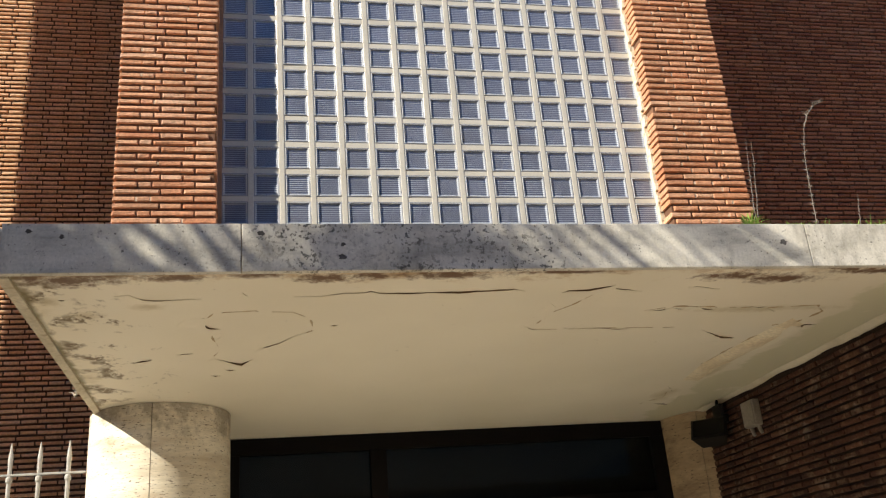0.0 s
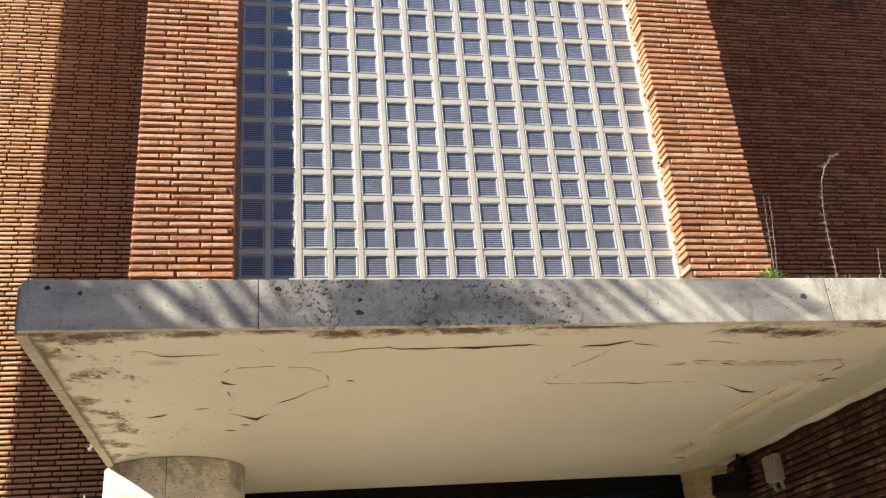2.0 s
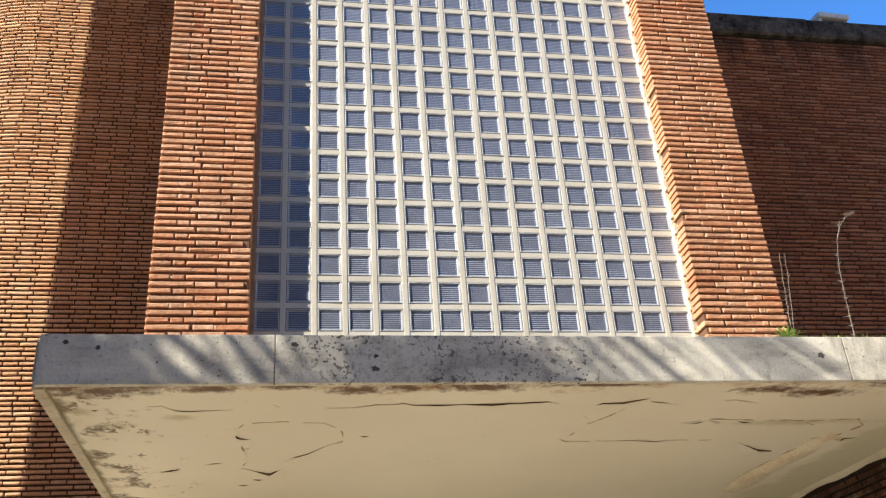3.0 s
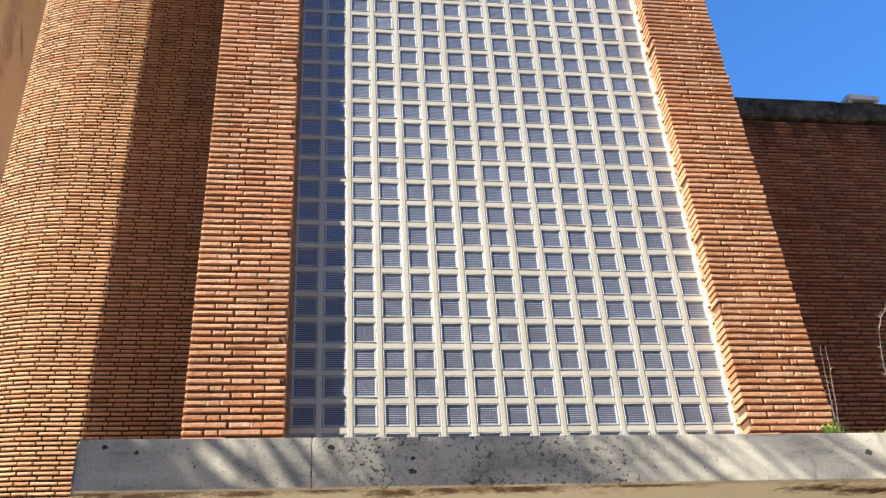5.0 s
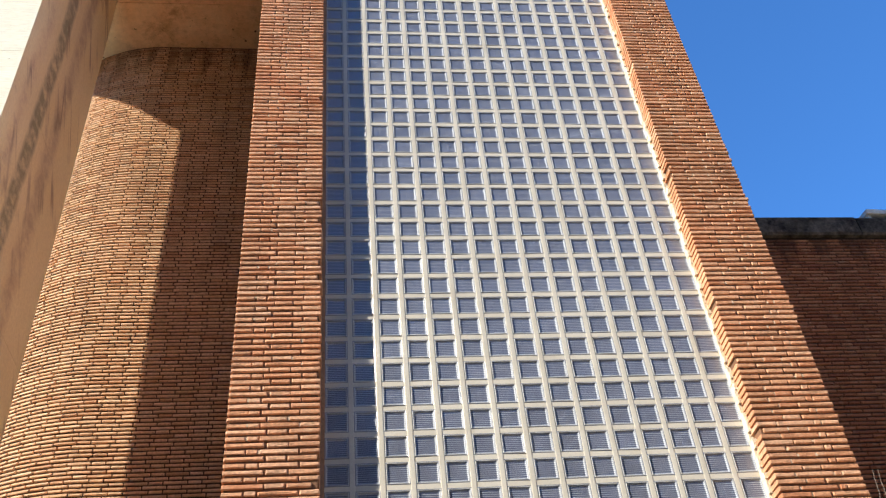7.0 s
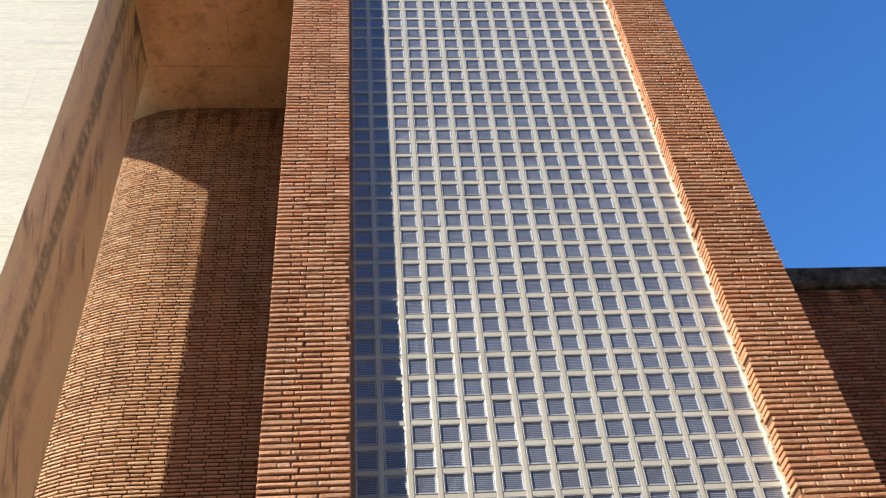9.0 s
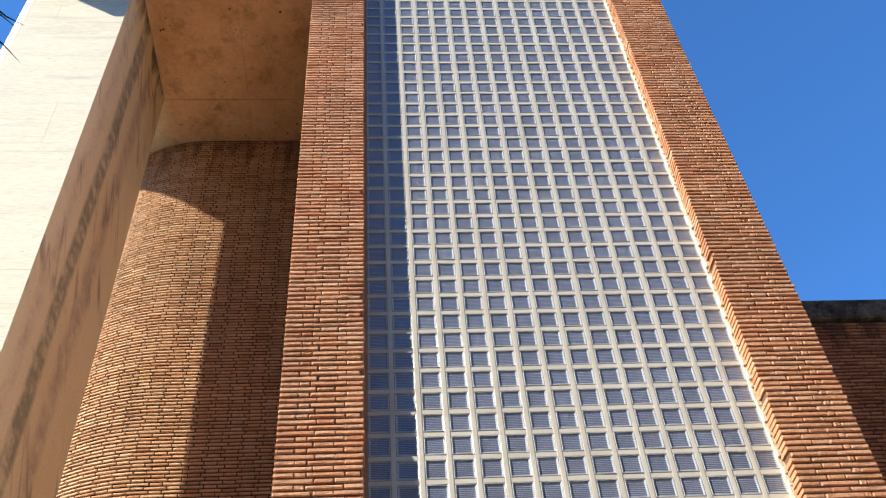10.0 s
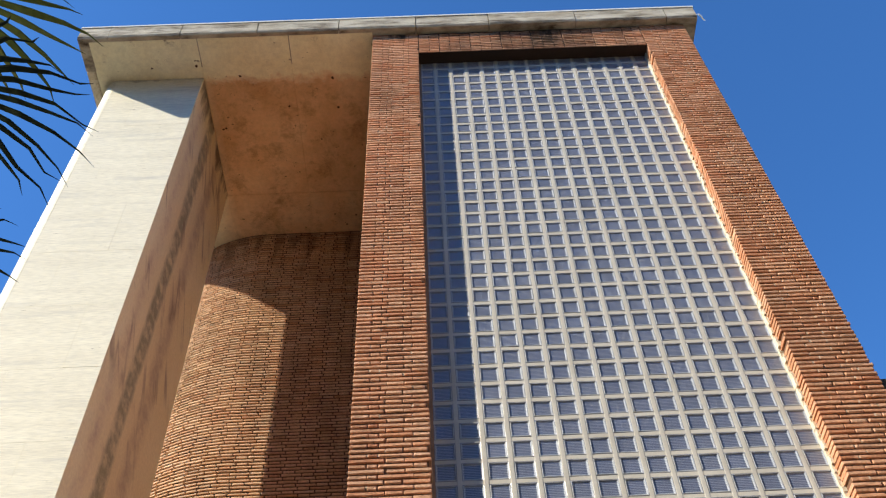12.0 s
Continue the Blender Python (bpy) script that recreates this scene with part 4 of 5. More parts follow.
for x in DX:
    placed(part("mullion", one_box(x - 0.06, x + 0.06, 1.855, 1.945, 0.0, 2.49, 0.004), M_DOOR), door)
for a, b in zip(DX, DX[1:]):
    placed(part("pane", one_box(a + 0.06, b - 0.06, 1.895, 1.903, 2.08, 2.49), M_DOORGLASS), door)
    placed(part("pane", one_box(a + 0.06, b - 0.06, 1.895, 1.903, 0.05, 2.03), M_DOORGLASS), door)
    placed(part("threshold", one_box(a + 0.06, b - 0.06, 1.87, 1.93, 0.0, 0.05, 0.003), M_DOOR), door)

# paper notice taped inside the door glass
paper = surface("paper", (0.55, 0.54, 0.50), (0.48, 0.47, 0.44), 0.9, 6.0, 60.0, relief=0.05)
tagged(part("notice", one_box(2.22, 2.36, 1.8905, 1.8925, 1.93, 2.02), paper), "small white paper notice on the door glass", "notice")

# ---- brick laying ----


def brick_arrays(L, H, D, rng, wear=0.0026):
    """One hand-made brick: x along the wall, -y outwards, z up, with uneven, worn edges. 28 triangles."""
    b = 0.0034 + abs(rng.gauss(0, 0.0016))
    pr = rng.uniform(0.0, 0.0035)
    j = lambda s=wear: rng.uniform(-s, s)
    h0, h1 = 0.0012 + j(0.0012), H - 0.0012 + j(0.0012)
    mid = L * rng.uniform(0.35, 0.65)
    plan = [(0, h0), (mid, h0 + j(0.0018)), (L, h0 + j(0.0012)), (L, h1), (mid + j(0.01), h1 + j(0.0018)), (0, h1 + j(0.0012))]
    ring = [(x + j(0.0018), -pr + b, z + j(0.0008)) for x, z in plan]
    inset = [(b, b), (0, b), (-b, b), (-b, -b), (0, -b), (b, -b)]
    front = [(x + dx + j(), -pr + j(0.0016), z + dz + j(0.0016)) for (x, z), (dx, dz) in zip(plan, inset)]
    back = [(x, D, z) for x, _, z in ring]
    return front + ring + back


BRICK_FACES = [(0, 1, 4, 5), (1, 2, 3, 4)] + [(6 + k, 6 + (k + 1) % 6, (k + 1) % 6, k) for k in range(6)] + [(12 + k, 12 + (k + 1) % 6, 6 + (k + 1) % 6, 6 + k) for k in range(6)]
shared = {}


def lay(parent, bricks, near, single, run, H=0.0304):
    """Bricks as (x, y, z, turn in degrees, length, depth): those in the near stretch as parts, the others as one run."""
    rng = random.Random(len(bricks))
    count, rv, rf = 0, [], []
    inv = parent.matrix_world.inverted() if parent.parent else Matrix.Translation(-parent.location)
    for x, y, z, turn, L, D in bricks:
        m = pose(x, y, z, rng.gauss(0, 0.12), rng.gauss(0, 0.12), turn + rng.gauss(0, 0.25))
        if near(x, y, z) and count < 300:
            key = (round(L, 2), round(D, 2), rng.randrange(4), single.name)
            if key not in shared:
                me = bpy.data.meshes.new("brick")
                me.from_pydata(brick_arrays(L, H, D, rng), [], BRICK_FACES)
                me.materials.append(single)
                shared[key] = me
            ob = new("brick", shared[key])
            ob.parent = parent
            ob.matrix_local = inv @ m
            count += 1
        else:
            k = len(rv)
            rv += [tuple(m @ Vector(p)) for p in brick_arrays(L, H, D, rng)]
            rf += [tuple(k + q for q in f) for f in BRICK_FACES]
    me = bpy.data.meshes.new("brickwork")
    me.from_pydata(rv, [], rf)
    me.materials.append(run)
    ob = placed(new("brickwork", me), parent)
    tagged(ob, "further bricks of the same wall", kind="stuff")


C = 0.0438   # course height
JT = 0.0095


def course(x0, x1, lens):
    gap = 0.0098
    s = (x1 - x0 - gap * (len(lens) - 1)) / sum(lens)
    out, x = [], x0
    for l in lens:
        out.append((x, l * s))
        x += l * s + gap
    return out


BOND_1 = ((0.114, 0.064, 0.219, 0.112), (0.231, 0.112, 0.172))
BOND_2 = ((0.125, 0.232, 0.038, 0.115), (0.190, 0.115, 0.232))
bond_rng = random.Random(17)


def pick(bond, k):
    """Brick lengths for a course: alternate courses break joint, no two quite alike."""
    return [l * bond_rng.uniform(0.95, 1.05) for l in bond[k % 2]]


# left pier: reveal on its right-hand end
bricks, z, k = [], 2.84, 0
while z < ROOF - 0.03:
    row = course(PL0, PL1, pick(BOND_1, k))
    for n, (x, l) in enumerate(row):
        end = n == len(row) - 1
        if end and k == 25:
            l -= 0.045
        elif end and k == 19:
            l -= 0.032
        elif end and random.random() < 0.06:
            l -= random.uniform(0.004, 0.03)
        bricks.append((x, FY, z, 0, l, 0.145 if end else 0.06))
    z, k = z + C, k + 1
lay(wall_1, bricks, lambda x, y, z: 3.3 < z < 6.9, M_BRICK, M_BRICKS)
left_bricks = bricks
# right pier: reveal on its left-hand end
bricks, z, k = [], 2.84, 0
while z < ROOF - 0.03:
    row = course(PR0, PR1, pick(BOND_2, k))
    for n, (x, l) in enumerate(row):
        cut = random.uniform(0.004, 0.03) if n == 0 and random.random() < 0.08 else 0.0
        bricks.append((x + cut, FY, z, 0, l - cut, 0.145 if n == 0 else 0.06))
    z, k = z + C, k + 1
lay(wall_2, bricks, lambda x, y, z: 3.3 < z < 6.9, M_RBRICK, M_RBRICKS)
# smears of pale pointing in the upright joints of both piers
smear_rng = random.Random(23)
for wall, bricks, share in ((wall_1, left_bricks, 0.22), (wall_2, bricks, 0.52)):
    bm = bmesh.new()
    for (x, y, z, turn, l, d), after in zip(bricks, bricks[1:]):
        if abs(after[2] - z) < 0.01 and smear_rng.random() < share:
            a, b = x + l - 0.001, after[0] + 0.001
            h = smear_rng.uniform(0.012, 0.028)
            z0 = z + smear_rng.uniform(0.0, 0.030 - h)
            box(bm, a, b, FY + smear_rng.uniform(0.0005, 0.004), FY + 0.02, z0, z0 + h)
    tagged(placed(part("pointing", bm, M_SMEAR, None, "pale mortar smears in the joints"), wall), kind="stuff")
# lintel
bricks, z, k = [], WTOP + 0.006, 0
while z < ROOF - 0.03:
    x = PL1 + JT - (0.12 if k % 2 else 0.0)
    m = 0
    while x < PR0 - JT:
        l = 0.236 if m % 2 == 0 else 0.115
        a, b = max(x, PL1 + JT), min(x + l, PR0 - JT)
        if b - a > 0.03:
            bricks.append((a, FY, z, 0, b - a, 0.05))
        x, m = x + l + JT, m + 1
    z, k = z + C, k + 1
lay(wall_3, bricks, lambda x, y, z: x < 2.0, M_GBRICK, M_GBRICKS)
# recessed wall, straight part and rounded corner
bricks, z, k = [], 1.9, 0
rng = random.Random(5)
while z < ROOF - 0.03:
    s, m = -0.16 - (0.1715 if k % 2 else 0.0) + rng.uniform(-0.012, 0.012), 0
    while s < 4.2:
        l = (0.205 if m % 2 == 0 else 0.115) * rng.uniform(0.975, 1.025)
        if s > -0.02:
            xs = PL0 - s - l
            if xs > CX:
                bricks.append((xs, BACK, z, 0, l, 0.04))
            else:
                a = (CX - (xs + l / 2)) / CR
                if a < 1.5:
                    px, py = CX - CR * math.sin(a), BACK + CR - CR * math.cos(a)
                    bricks.append((px - l / 2 * math.cos(a), py + l / 2 * math.sin(a), z, -math.degrees(a), l, 0.04))
        s, m = s + l + 0.013, m + 1
    z, k = z + C, k + 1
lay(wall_4, bricks, lambda x, y, z: 4.2 < z < 5.4 and x > -2.6, M_PBRICK, M_PBRICKS, 0.0266)
# flanks of the stair tower
for side, turn, x in ((wall_1, -90, PL0), (wall_2, 90, PR1)):
    bricks, z, k = [], 2.84, 0
    while z < ROOF - 0.03:
        y, m = -0.085 + (0.12 if k % 2 else 0.0), 0
        while y < 2.5:
            l = 0.236 if m % 2 == 0 else 0.115
            bricks.append((x, y + l if turn < 0 else y, z, turn, l, 0.03))
            y, m = y + l + JT, m + 1
        z, k = z + C, k + 1
    lay(side, bricks, lambda x, y, z: False, M_BRICK, M_BRICKS)
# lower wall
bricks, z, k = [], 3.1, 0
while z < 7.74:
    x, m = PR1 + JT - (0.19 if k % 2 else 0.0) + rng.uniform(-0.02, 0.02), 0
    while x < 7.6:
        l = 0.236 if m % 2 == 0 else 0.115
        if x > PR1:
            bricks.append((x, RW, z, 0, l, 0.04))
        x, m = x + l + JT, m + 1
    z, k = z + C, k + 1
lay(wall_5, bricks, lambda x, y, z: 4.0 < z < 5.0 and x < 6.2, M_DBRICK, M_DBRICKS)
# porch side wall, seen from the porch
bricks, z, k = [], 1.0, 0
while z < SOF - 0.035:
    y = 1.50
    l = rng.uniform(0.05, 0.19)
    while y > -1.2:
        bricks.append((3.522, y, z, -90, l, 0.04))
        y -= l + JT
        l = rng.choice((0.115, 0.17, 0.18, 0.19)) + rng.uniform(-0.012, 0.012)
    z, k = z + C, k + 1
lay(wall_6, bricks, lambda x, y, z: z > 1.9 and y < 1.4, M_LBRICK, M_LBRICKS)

# ---- cracks and flaking paint under the canopy ----


def peel(line, gap, reach):
    """A sheet of paint that sags along a line: its free edge gapes towards the street, its far side still holds."""
    rng = random.Random(int(line[0][0] * 1000 + line[-1][1] * 77))
    pts = []
    for (ax, ay), (bx, by) in zip(line, line[1:]):
        n = max(2, int(math.hypot(bx - ax, by - ay) / 0.025))
        pts += [Vector((ax + (bx - ax) * i / n, ay + (by - ay) * i / n)) for i in range(n)]
    pts.append(Vector(line[-1]))
    heavy, last = rng.uniform(0.45, 0.85), len(pts) - 1
    sheet, inside, rows, dark = bmesh.new(), bmesh.new(), [], []
    for i, p in enumerate(pts):
        t = i / last
        d = (pts[min(i + 2, last)] - pts[max(i - 2, 0)]).normalized()
        away = Vector((-d.y, d.x))
        if away.y < 0 or abs(d.y) > 0.85 and away.x > 0:
            away = -away
        swell = (t / heavy if t < heavy else (1 - t) / (1 - heavy)) ** 0.7
        g = 1.4 * gap * max(0.04, swell * (0.85 + 0.6 * noise.noise((p.x * 9, p.y * 9, 0.3))))
        p = p + away * rng.uniform(-0.003, 0.003)
        h = p + away * reach * (0.35 + 0.65 * swell)
        rows.append([sheet.verts.new((*p, SOF - g - 0.0015)), sheet.verts.new((*p, SOF - g)), sheet.verts.new((*h, SOF + 0.001)), sheet.verts.new((*h, SOF - 0.0004)), sheet.verts.new((*p.lerp(h, 0.45), SOF - 0.42 * g))])
        # Dark strip behind the free edge; the gap's shade is put into its colour.
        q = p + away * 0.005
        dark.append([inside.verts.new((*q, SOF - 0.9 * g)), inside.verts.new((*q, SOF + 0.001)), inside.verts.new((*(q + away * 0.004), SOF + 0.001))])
    for bm, strip, n in ((sheet, rows, 5), (inside, dark, 3)):
        for r, q in zip(strip, strip[1:]):
            for k in range(n):
                bm.faces.new((r[k], q[k], q[(k + 1) % n], r[(k + 1) % n]))
        bm.faces.new(strip[0])
        bm.faces.new(strip[-1][::-1])
        bmesh.ops.recalc_face_normals(bm, faces=bm.faces)
    placed(part("paint_sheet", sheet, M_SOFFIT, None, "sagging sheet of cream paint"), canopy)
    placed(part("crack", inside, M_CRACK, None, "dark strip for the dirty, shaded gap behind loose paint"), canopy)


def bulge(near, far, drop, mat):
    """A strip of plaster that has come away and sags between two lines."""
    bm = bmesh.new()
    rows = []
    n = 28
    for i in range(n + 1):
        t = i / n
        ends = []
        for line in (near, far):
            u = t * (len(line) - 1)
            k = min(int(u), len(line) - 2)
            ends.append(Vector(line[k]).lerp(Vector(line[k + 1]), u - k))
        row = []
        for c in range(9):
            p = ends[0].lerp(ends[1], c / 8)
            sag = drop * math.sin(math.pi * t) ** 0.5 * math.sin(math.pi * (c / 8) ** 0.7) * (0.8 + 0.5 * noise.noise((p.x * 5, p.y * 4, 0.2)))
            row.append(bm.verts.new((*p, SOF - 0.0006 - max(0.0, sag))))
        rows.append(row)
    for r, q in zip(rows, rows[1:]):
        for c in range(8):
            f = bm.faces.new((r[c], r[c + 1], q[c + 1], q[c]))
            f.smooth = True
    bmesh.ops.recalc_face_normals(bm, faces=bm.faces)
    placed(part("plaster_bulge", bm, mat, None, "sagging strip of damp plaster"), canopy)


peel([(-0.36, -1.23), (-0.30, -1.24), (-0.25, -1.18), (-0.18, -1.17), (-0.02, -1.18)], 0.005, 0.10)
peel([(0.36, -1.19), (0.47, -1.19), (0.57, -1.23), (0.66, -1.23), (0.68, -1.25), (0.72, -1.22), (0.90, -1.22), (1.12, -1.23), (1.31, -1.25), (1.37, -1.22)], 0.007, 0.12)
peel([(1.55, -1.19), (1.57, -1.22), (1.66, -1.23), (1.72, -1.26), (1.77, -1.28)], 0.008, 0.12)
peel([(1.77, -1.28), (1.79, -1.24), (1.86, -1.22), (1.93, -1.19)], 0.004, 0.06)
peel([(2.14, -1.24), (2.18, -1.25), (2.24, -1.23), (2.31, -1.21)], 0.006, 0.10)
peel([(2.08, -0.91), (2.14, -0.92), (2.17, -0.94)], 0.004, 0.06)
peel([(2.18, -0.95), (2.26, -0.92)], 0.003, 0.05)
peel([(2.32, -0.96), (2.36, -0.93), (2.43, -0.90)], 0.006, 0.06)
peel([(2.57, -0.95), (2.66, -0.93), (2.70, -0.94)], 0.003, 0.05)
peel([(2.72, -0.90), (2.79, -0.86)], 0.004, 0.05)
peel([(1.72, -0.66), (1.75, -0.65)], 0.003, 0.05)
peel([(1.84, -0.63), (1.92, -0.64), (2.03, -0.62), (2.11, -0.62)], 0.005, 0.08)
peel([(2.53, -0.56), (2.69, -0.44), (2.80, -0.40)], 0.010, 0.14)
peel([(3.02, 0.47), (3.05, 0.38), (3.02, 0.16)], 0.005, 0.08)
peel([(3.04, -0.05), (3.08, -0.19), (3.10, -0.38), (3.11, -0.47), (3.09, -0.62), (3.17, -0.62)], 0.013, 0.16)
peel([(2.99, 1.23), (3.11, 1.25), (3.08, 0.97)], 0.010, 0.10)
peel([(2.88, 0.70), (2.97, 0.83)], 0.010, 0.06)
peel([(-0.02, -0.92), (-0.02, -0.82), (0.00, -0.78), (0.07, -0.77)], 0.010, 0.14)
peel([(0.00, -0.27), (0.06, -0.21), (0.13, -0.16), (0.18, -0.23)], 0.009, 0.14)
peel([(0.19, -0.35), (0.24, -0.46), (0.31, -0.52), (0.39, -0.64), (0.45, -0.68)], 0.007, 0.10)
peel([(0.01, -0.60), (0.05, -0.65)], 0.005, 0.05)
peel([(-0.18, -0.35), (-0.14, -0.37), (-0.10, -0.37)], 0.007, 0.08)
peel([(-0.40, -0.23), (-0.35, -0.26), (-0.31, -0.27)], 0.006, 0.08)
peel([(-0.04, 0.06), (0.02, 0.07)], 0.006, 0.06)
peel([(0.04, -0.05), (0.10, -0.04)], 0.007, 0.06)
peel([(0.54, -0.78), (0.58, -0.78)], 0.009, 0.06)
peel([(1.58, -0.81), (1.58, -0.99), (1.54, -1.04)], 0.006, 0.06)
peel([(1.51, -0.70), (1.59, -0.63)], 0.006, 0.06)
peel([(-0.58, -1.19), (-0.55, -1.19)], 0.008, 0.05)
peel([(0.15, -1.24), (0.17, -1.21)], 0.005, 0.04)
bulge([(2.92, 0.56), (2.86, 0.12), (2.89, -0.10), (2.90, -0.30), (2.92, -0.49), (2.96, -0.73)], [(3.04, 0.58), (3.03, 0.19), (3.05, -0.05), (3.08, -0.19), (3.10, -0.38), (3.11, -0.60)], 0.018, M_OCHRE)
bulge([(0.0, -0.90), (0.01, -0.60), (0.0, -0.28)], [(0.43, -0.94), (0.44, -0.70), (0.2, -0.32)], 0.010, M_SOFFIT)
bulge([(1.60, -0.98), (1.58, -0.80), (1.62, -0.66)], [(2.10, -0.95), (2.15, -0.80), (2.10, -0.64)], 0.008, M_SOFFIT)


def tide_mark(line, width, seed):
    """A ragged, broken brown rim round paint that has lifted."""
    rng = random.Random(seed)
    bm = bmesh.new()
    pts = []
    for (ax, ay), (bx, by) in zip(line, line[1:]):
        n = max(2, int(math.hypot(bx - ax, by - ay) / 0.012))
        pts += [Vector((ax + (bx - ax) * i / n, ay + (by - ay) * i / n)) for i in range(n)]
    last = None
    for i, p in enumerate(pts):
        d = (pts[min(i + 1, len(pts) - 1)] - pts[max(i - 1, 0)]).normalized()
        side = Vector((-d.y, d.x))
        w = 1.5 * width * (0.42 + 1.5 * noise.noise((p.x * 14, p.y * 14, seed))) + rng.uniform(-0.15, 0.15) * width
        p = p + side * 0.022 * noise.noise((p.x * 6, p.y * 6, seed + 4.0))
        if w < 0.12 * width:
            last = None
            continue
        row = [bm.verts.new((*(p - side * w), SOF + 0.001)), bm.verts.new((*(p - side * 0.4 * w), SOF - 0.0022)), bm.verts.new((*(p + side * w), SOF + 0.001))]
        if last:
            bm.faces.new((last[0], last[1], row[1], row[0]))
            bm.faces.new((last[1], last[2], row[2], row[1]))
        last = row
    bmesh.ops.recalc_face_normals(bm, faces=bm.faces)
    placed(part("tide_mark", bm, M_DAMP, None, "brown rim round lifted paint"), canopy)


tide_mark([(-0.02, -0.92), (0.02, -0.98), (0.20, -1.01), (0.36, -0.98), (0.44, -0.88), (0.46, -0.70), (0.40, -0.62)], 0.007, 1)
tide_mark([(-0.02, -0.80), (0.02, -0.55), (0.0, -0.30)], 0.005, 2)
tide_mark([(1.74, -1.24), (1.66, -1.05), (1.58, -0.85), (1.52, -0.66), (1.72, -0.63)], 0.007, 3)
tide_mark([(2.06, -0.90), (2.20, -0.96), (2.45, -0.94), (2.75, -0.92), (2.98, -0.94), (3.06, -0.84), (3.02, -0.68), (2.90, -0.60)], 0.011, 4)
tide_mark([(1.72, -0.64), (2.05, -0.63), (2.35, -0.62)], 0.005, 5)
tide_mark([(2.86, 0.15), (2.88, -0.10), (2.89, -0.30), (2.92, -0.49)], 0.009, 6)
tide_mark([(2.90, 1.22), (2.98, 1.0), (2.90, 0.72)], 0.008, 7)

# ---- fence beside the porch column ----
fence = empty("fence", (-1.6, 0.95, 0))
tagged(fence, "pale painted iron fence with pointed pickets", "fence")
FYY = 0.95


def picket(x):
    bm = bmesh.new()
    tube(bm, [(x, FYY, 0.05), (x, FYY, 2.33), (x, FYY, 2.375), (x, FYY, 2.47)], [0.0125, 0.0125, 0.0145, 0.003], 10)
    return bm


def picket_collar(x):
    bm = bmesh.new()
    tube(bm, [(x, FYY, 2.235), (x, FYY, 2.245), (x, FYY, 2.262), (x, FYY, 2.272)], [0.014, 0.0195, 0.0195, 0.014], 12)
    return bm


for k in range(12):
    x = -0.888 - 0.1625 * k
    p = placed(part("picket", picket(x), M_IRON), fence)
    placed(part("collar", picket_collar(x), M_IRON), p)
for z in (0.25, 2.281):
    placed(part("rail", one_box(-2.9, -0.79, FYY - 0.012, FYY + 0.012, z - 0.0065, z + 0.0065, 0.002), M_IRON), fence)
placed(part("post", one_box(-2.98, -2.9, FYY - 0.04, FYY + 0.04, 0.0, 2.5, 0.004), M_IRON), fence)

# ---- floodlight and junction box on the porch wall ----
lamp = empty("floodlight", (3.42, 1.26, 2.45))
tagged(lamp, "black metal floodlight on a bracket under the canopy", "floodlight")
m = pose(3.385, 1.20, 2.36, -34, 0, -38)
bm = bmesh.new()
prof = [(-0.13, -0.075, -0.085), (0.13, -0.075, -0.085), (0.13, -0.075, 0.095), (-0.13, -0.075, 0.095), (-0.085, 0.07, -0.05), (0.085, 0.07, -0.05), (0.085, 0.07, 0.065), (-0.085, 0.07, 0.065)]
vs = [bm.verts.new(m @ Vector(p)) for p in prof]
for f in ((0, 1, 2, 3), (7, 6, 5, 4), (0, 4, 5, 1), (1, 5, 6, 2), (2, 6, 7, 3), (3, 7, 4, 0)):
    bm.faces.new([vs[i] for i in f])
bmesh.ops.recalc_face_normals(bm, faces=bm.faces)
bmesh.ops.bevel(bm, geom=list(bm.edges), offset=0.006, segments=2, affect="EDGES")
housing = placed(part("housing", bm, M_BLACK), lamp)
bm = bmesh.new()
box(bm, -0.11, 0.11, -0.081, -0.076, -0.065, 0.075)
bm.transform(m)
placed(part("front_glass", bm, M_DOORGLASS, None, "dark front glass"), housing)
bm = bmesh.new()
box(bm, 3.45, 3.48, 1.13, 1.25, 2.34, 2.57, 0.004)
box(bm, 3.45, 3.525, 1.16, 1.22, 2.44, 2.50, 0.003)
placed(part("bracket", bm, M_BLACK), lamp)
bm = bmesh.new()
tube(bm, [(3.465, 1.19, 2.57), (3.467, 1.195, 2.59), (3.48, 1.21, SOF + 0.002)], [0.012, 0.011, 0.010], 8)
placed(part("cable", bm, M_BLACK), lamp)

jb = empty("junction_box", (3.5, 0.85, 2.42))
tagged(jb, "grey plastic junction box on the porch wall", "junction box")
body = placed(part("box_body", one_box(3.468, 3.520, 0.715, 0.865, 2.330, 2.505, 0.006), M_WHITEBOX), jb)
placed(part("lid", one_box(3.458, 3.470, 0.721, 0.859, 2.336, 2.499, 0.003), M_WHITEBOX), jb)
for y in (0.74, 0.84):
    bm = bmesh.new()
    tube(bm, [(3.50, y, 2.330), (3.502, y - 0.004, 2.30), (3.508, y - 0.012, 2.275)], [0.014, 0.013, 0.011], 8)
    placed(part("cable_gland", bm, M_WHITEBOX), body)

# ---- vent cowl on the lower wall ----
vent = empty("roof_vent", (6.1, 2.1, 8.02))
tagged(vent, "white metal vent cowl on the lower wall", "vent")
for x in (5.96, 6.26):
    placed(part("side_plate", one_box(x - 0.02, x + 0.02, 2.0, 2.3, 8.0, 8.10, 0.003), M_WHITE), vent)
bm = bmesh.new()
box(bm, 5.93, 6.30, 1.96, 2.34, 8.10, 8.16, 0.012)
bm.transform(Matrix.Translation((6.1, 2.1, 8.13)) @ pose(0, 0, 0, 10, 3, 0) @ Matrix.Translation((-6.1, -2.1, -8.13)))
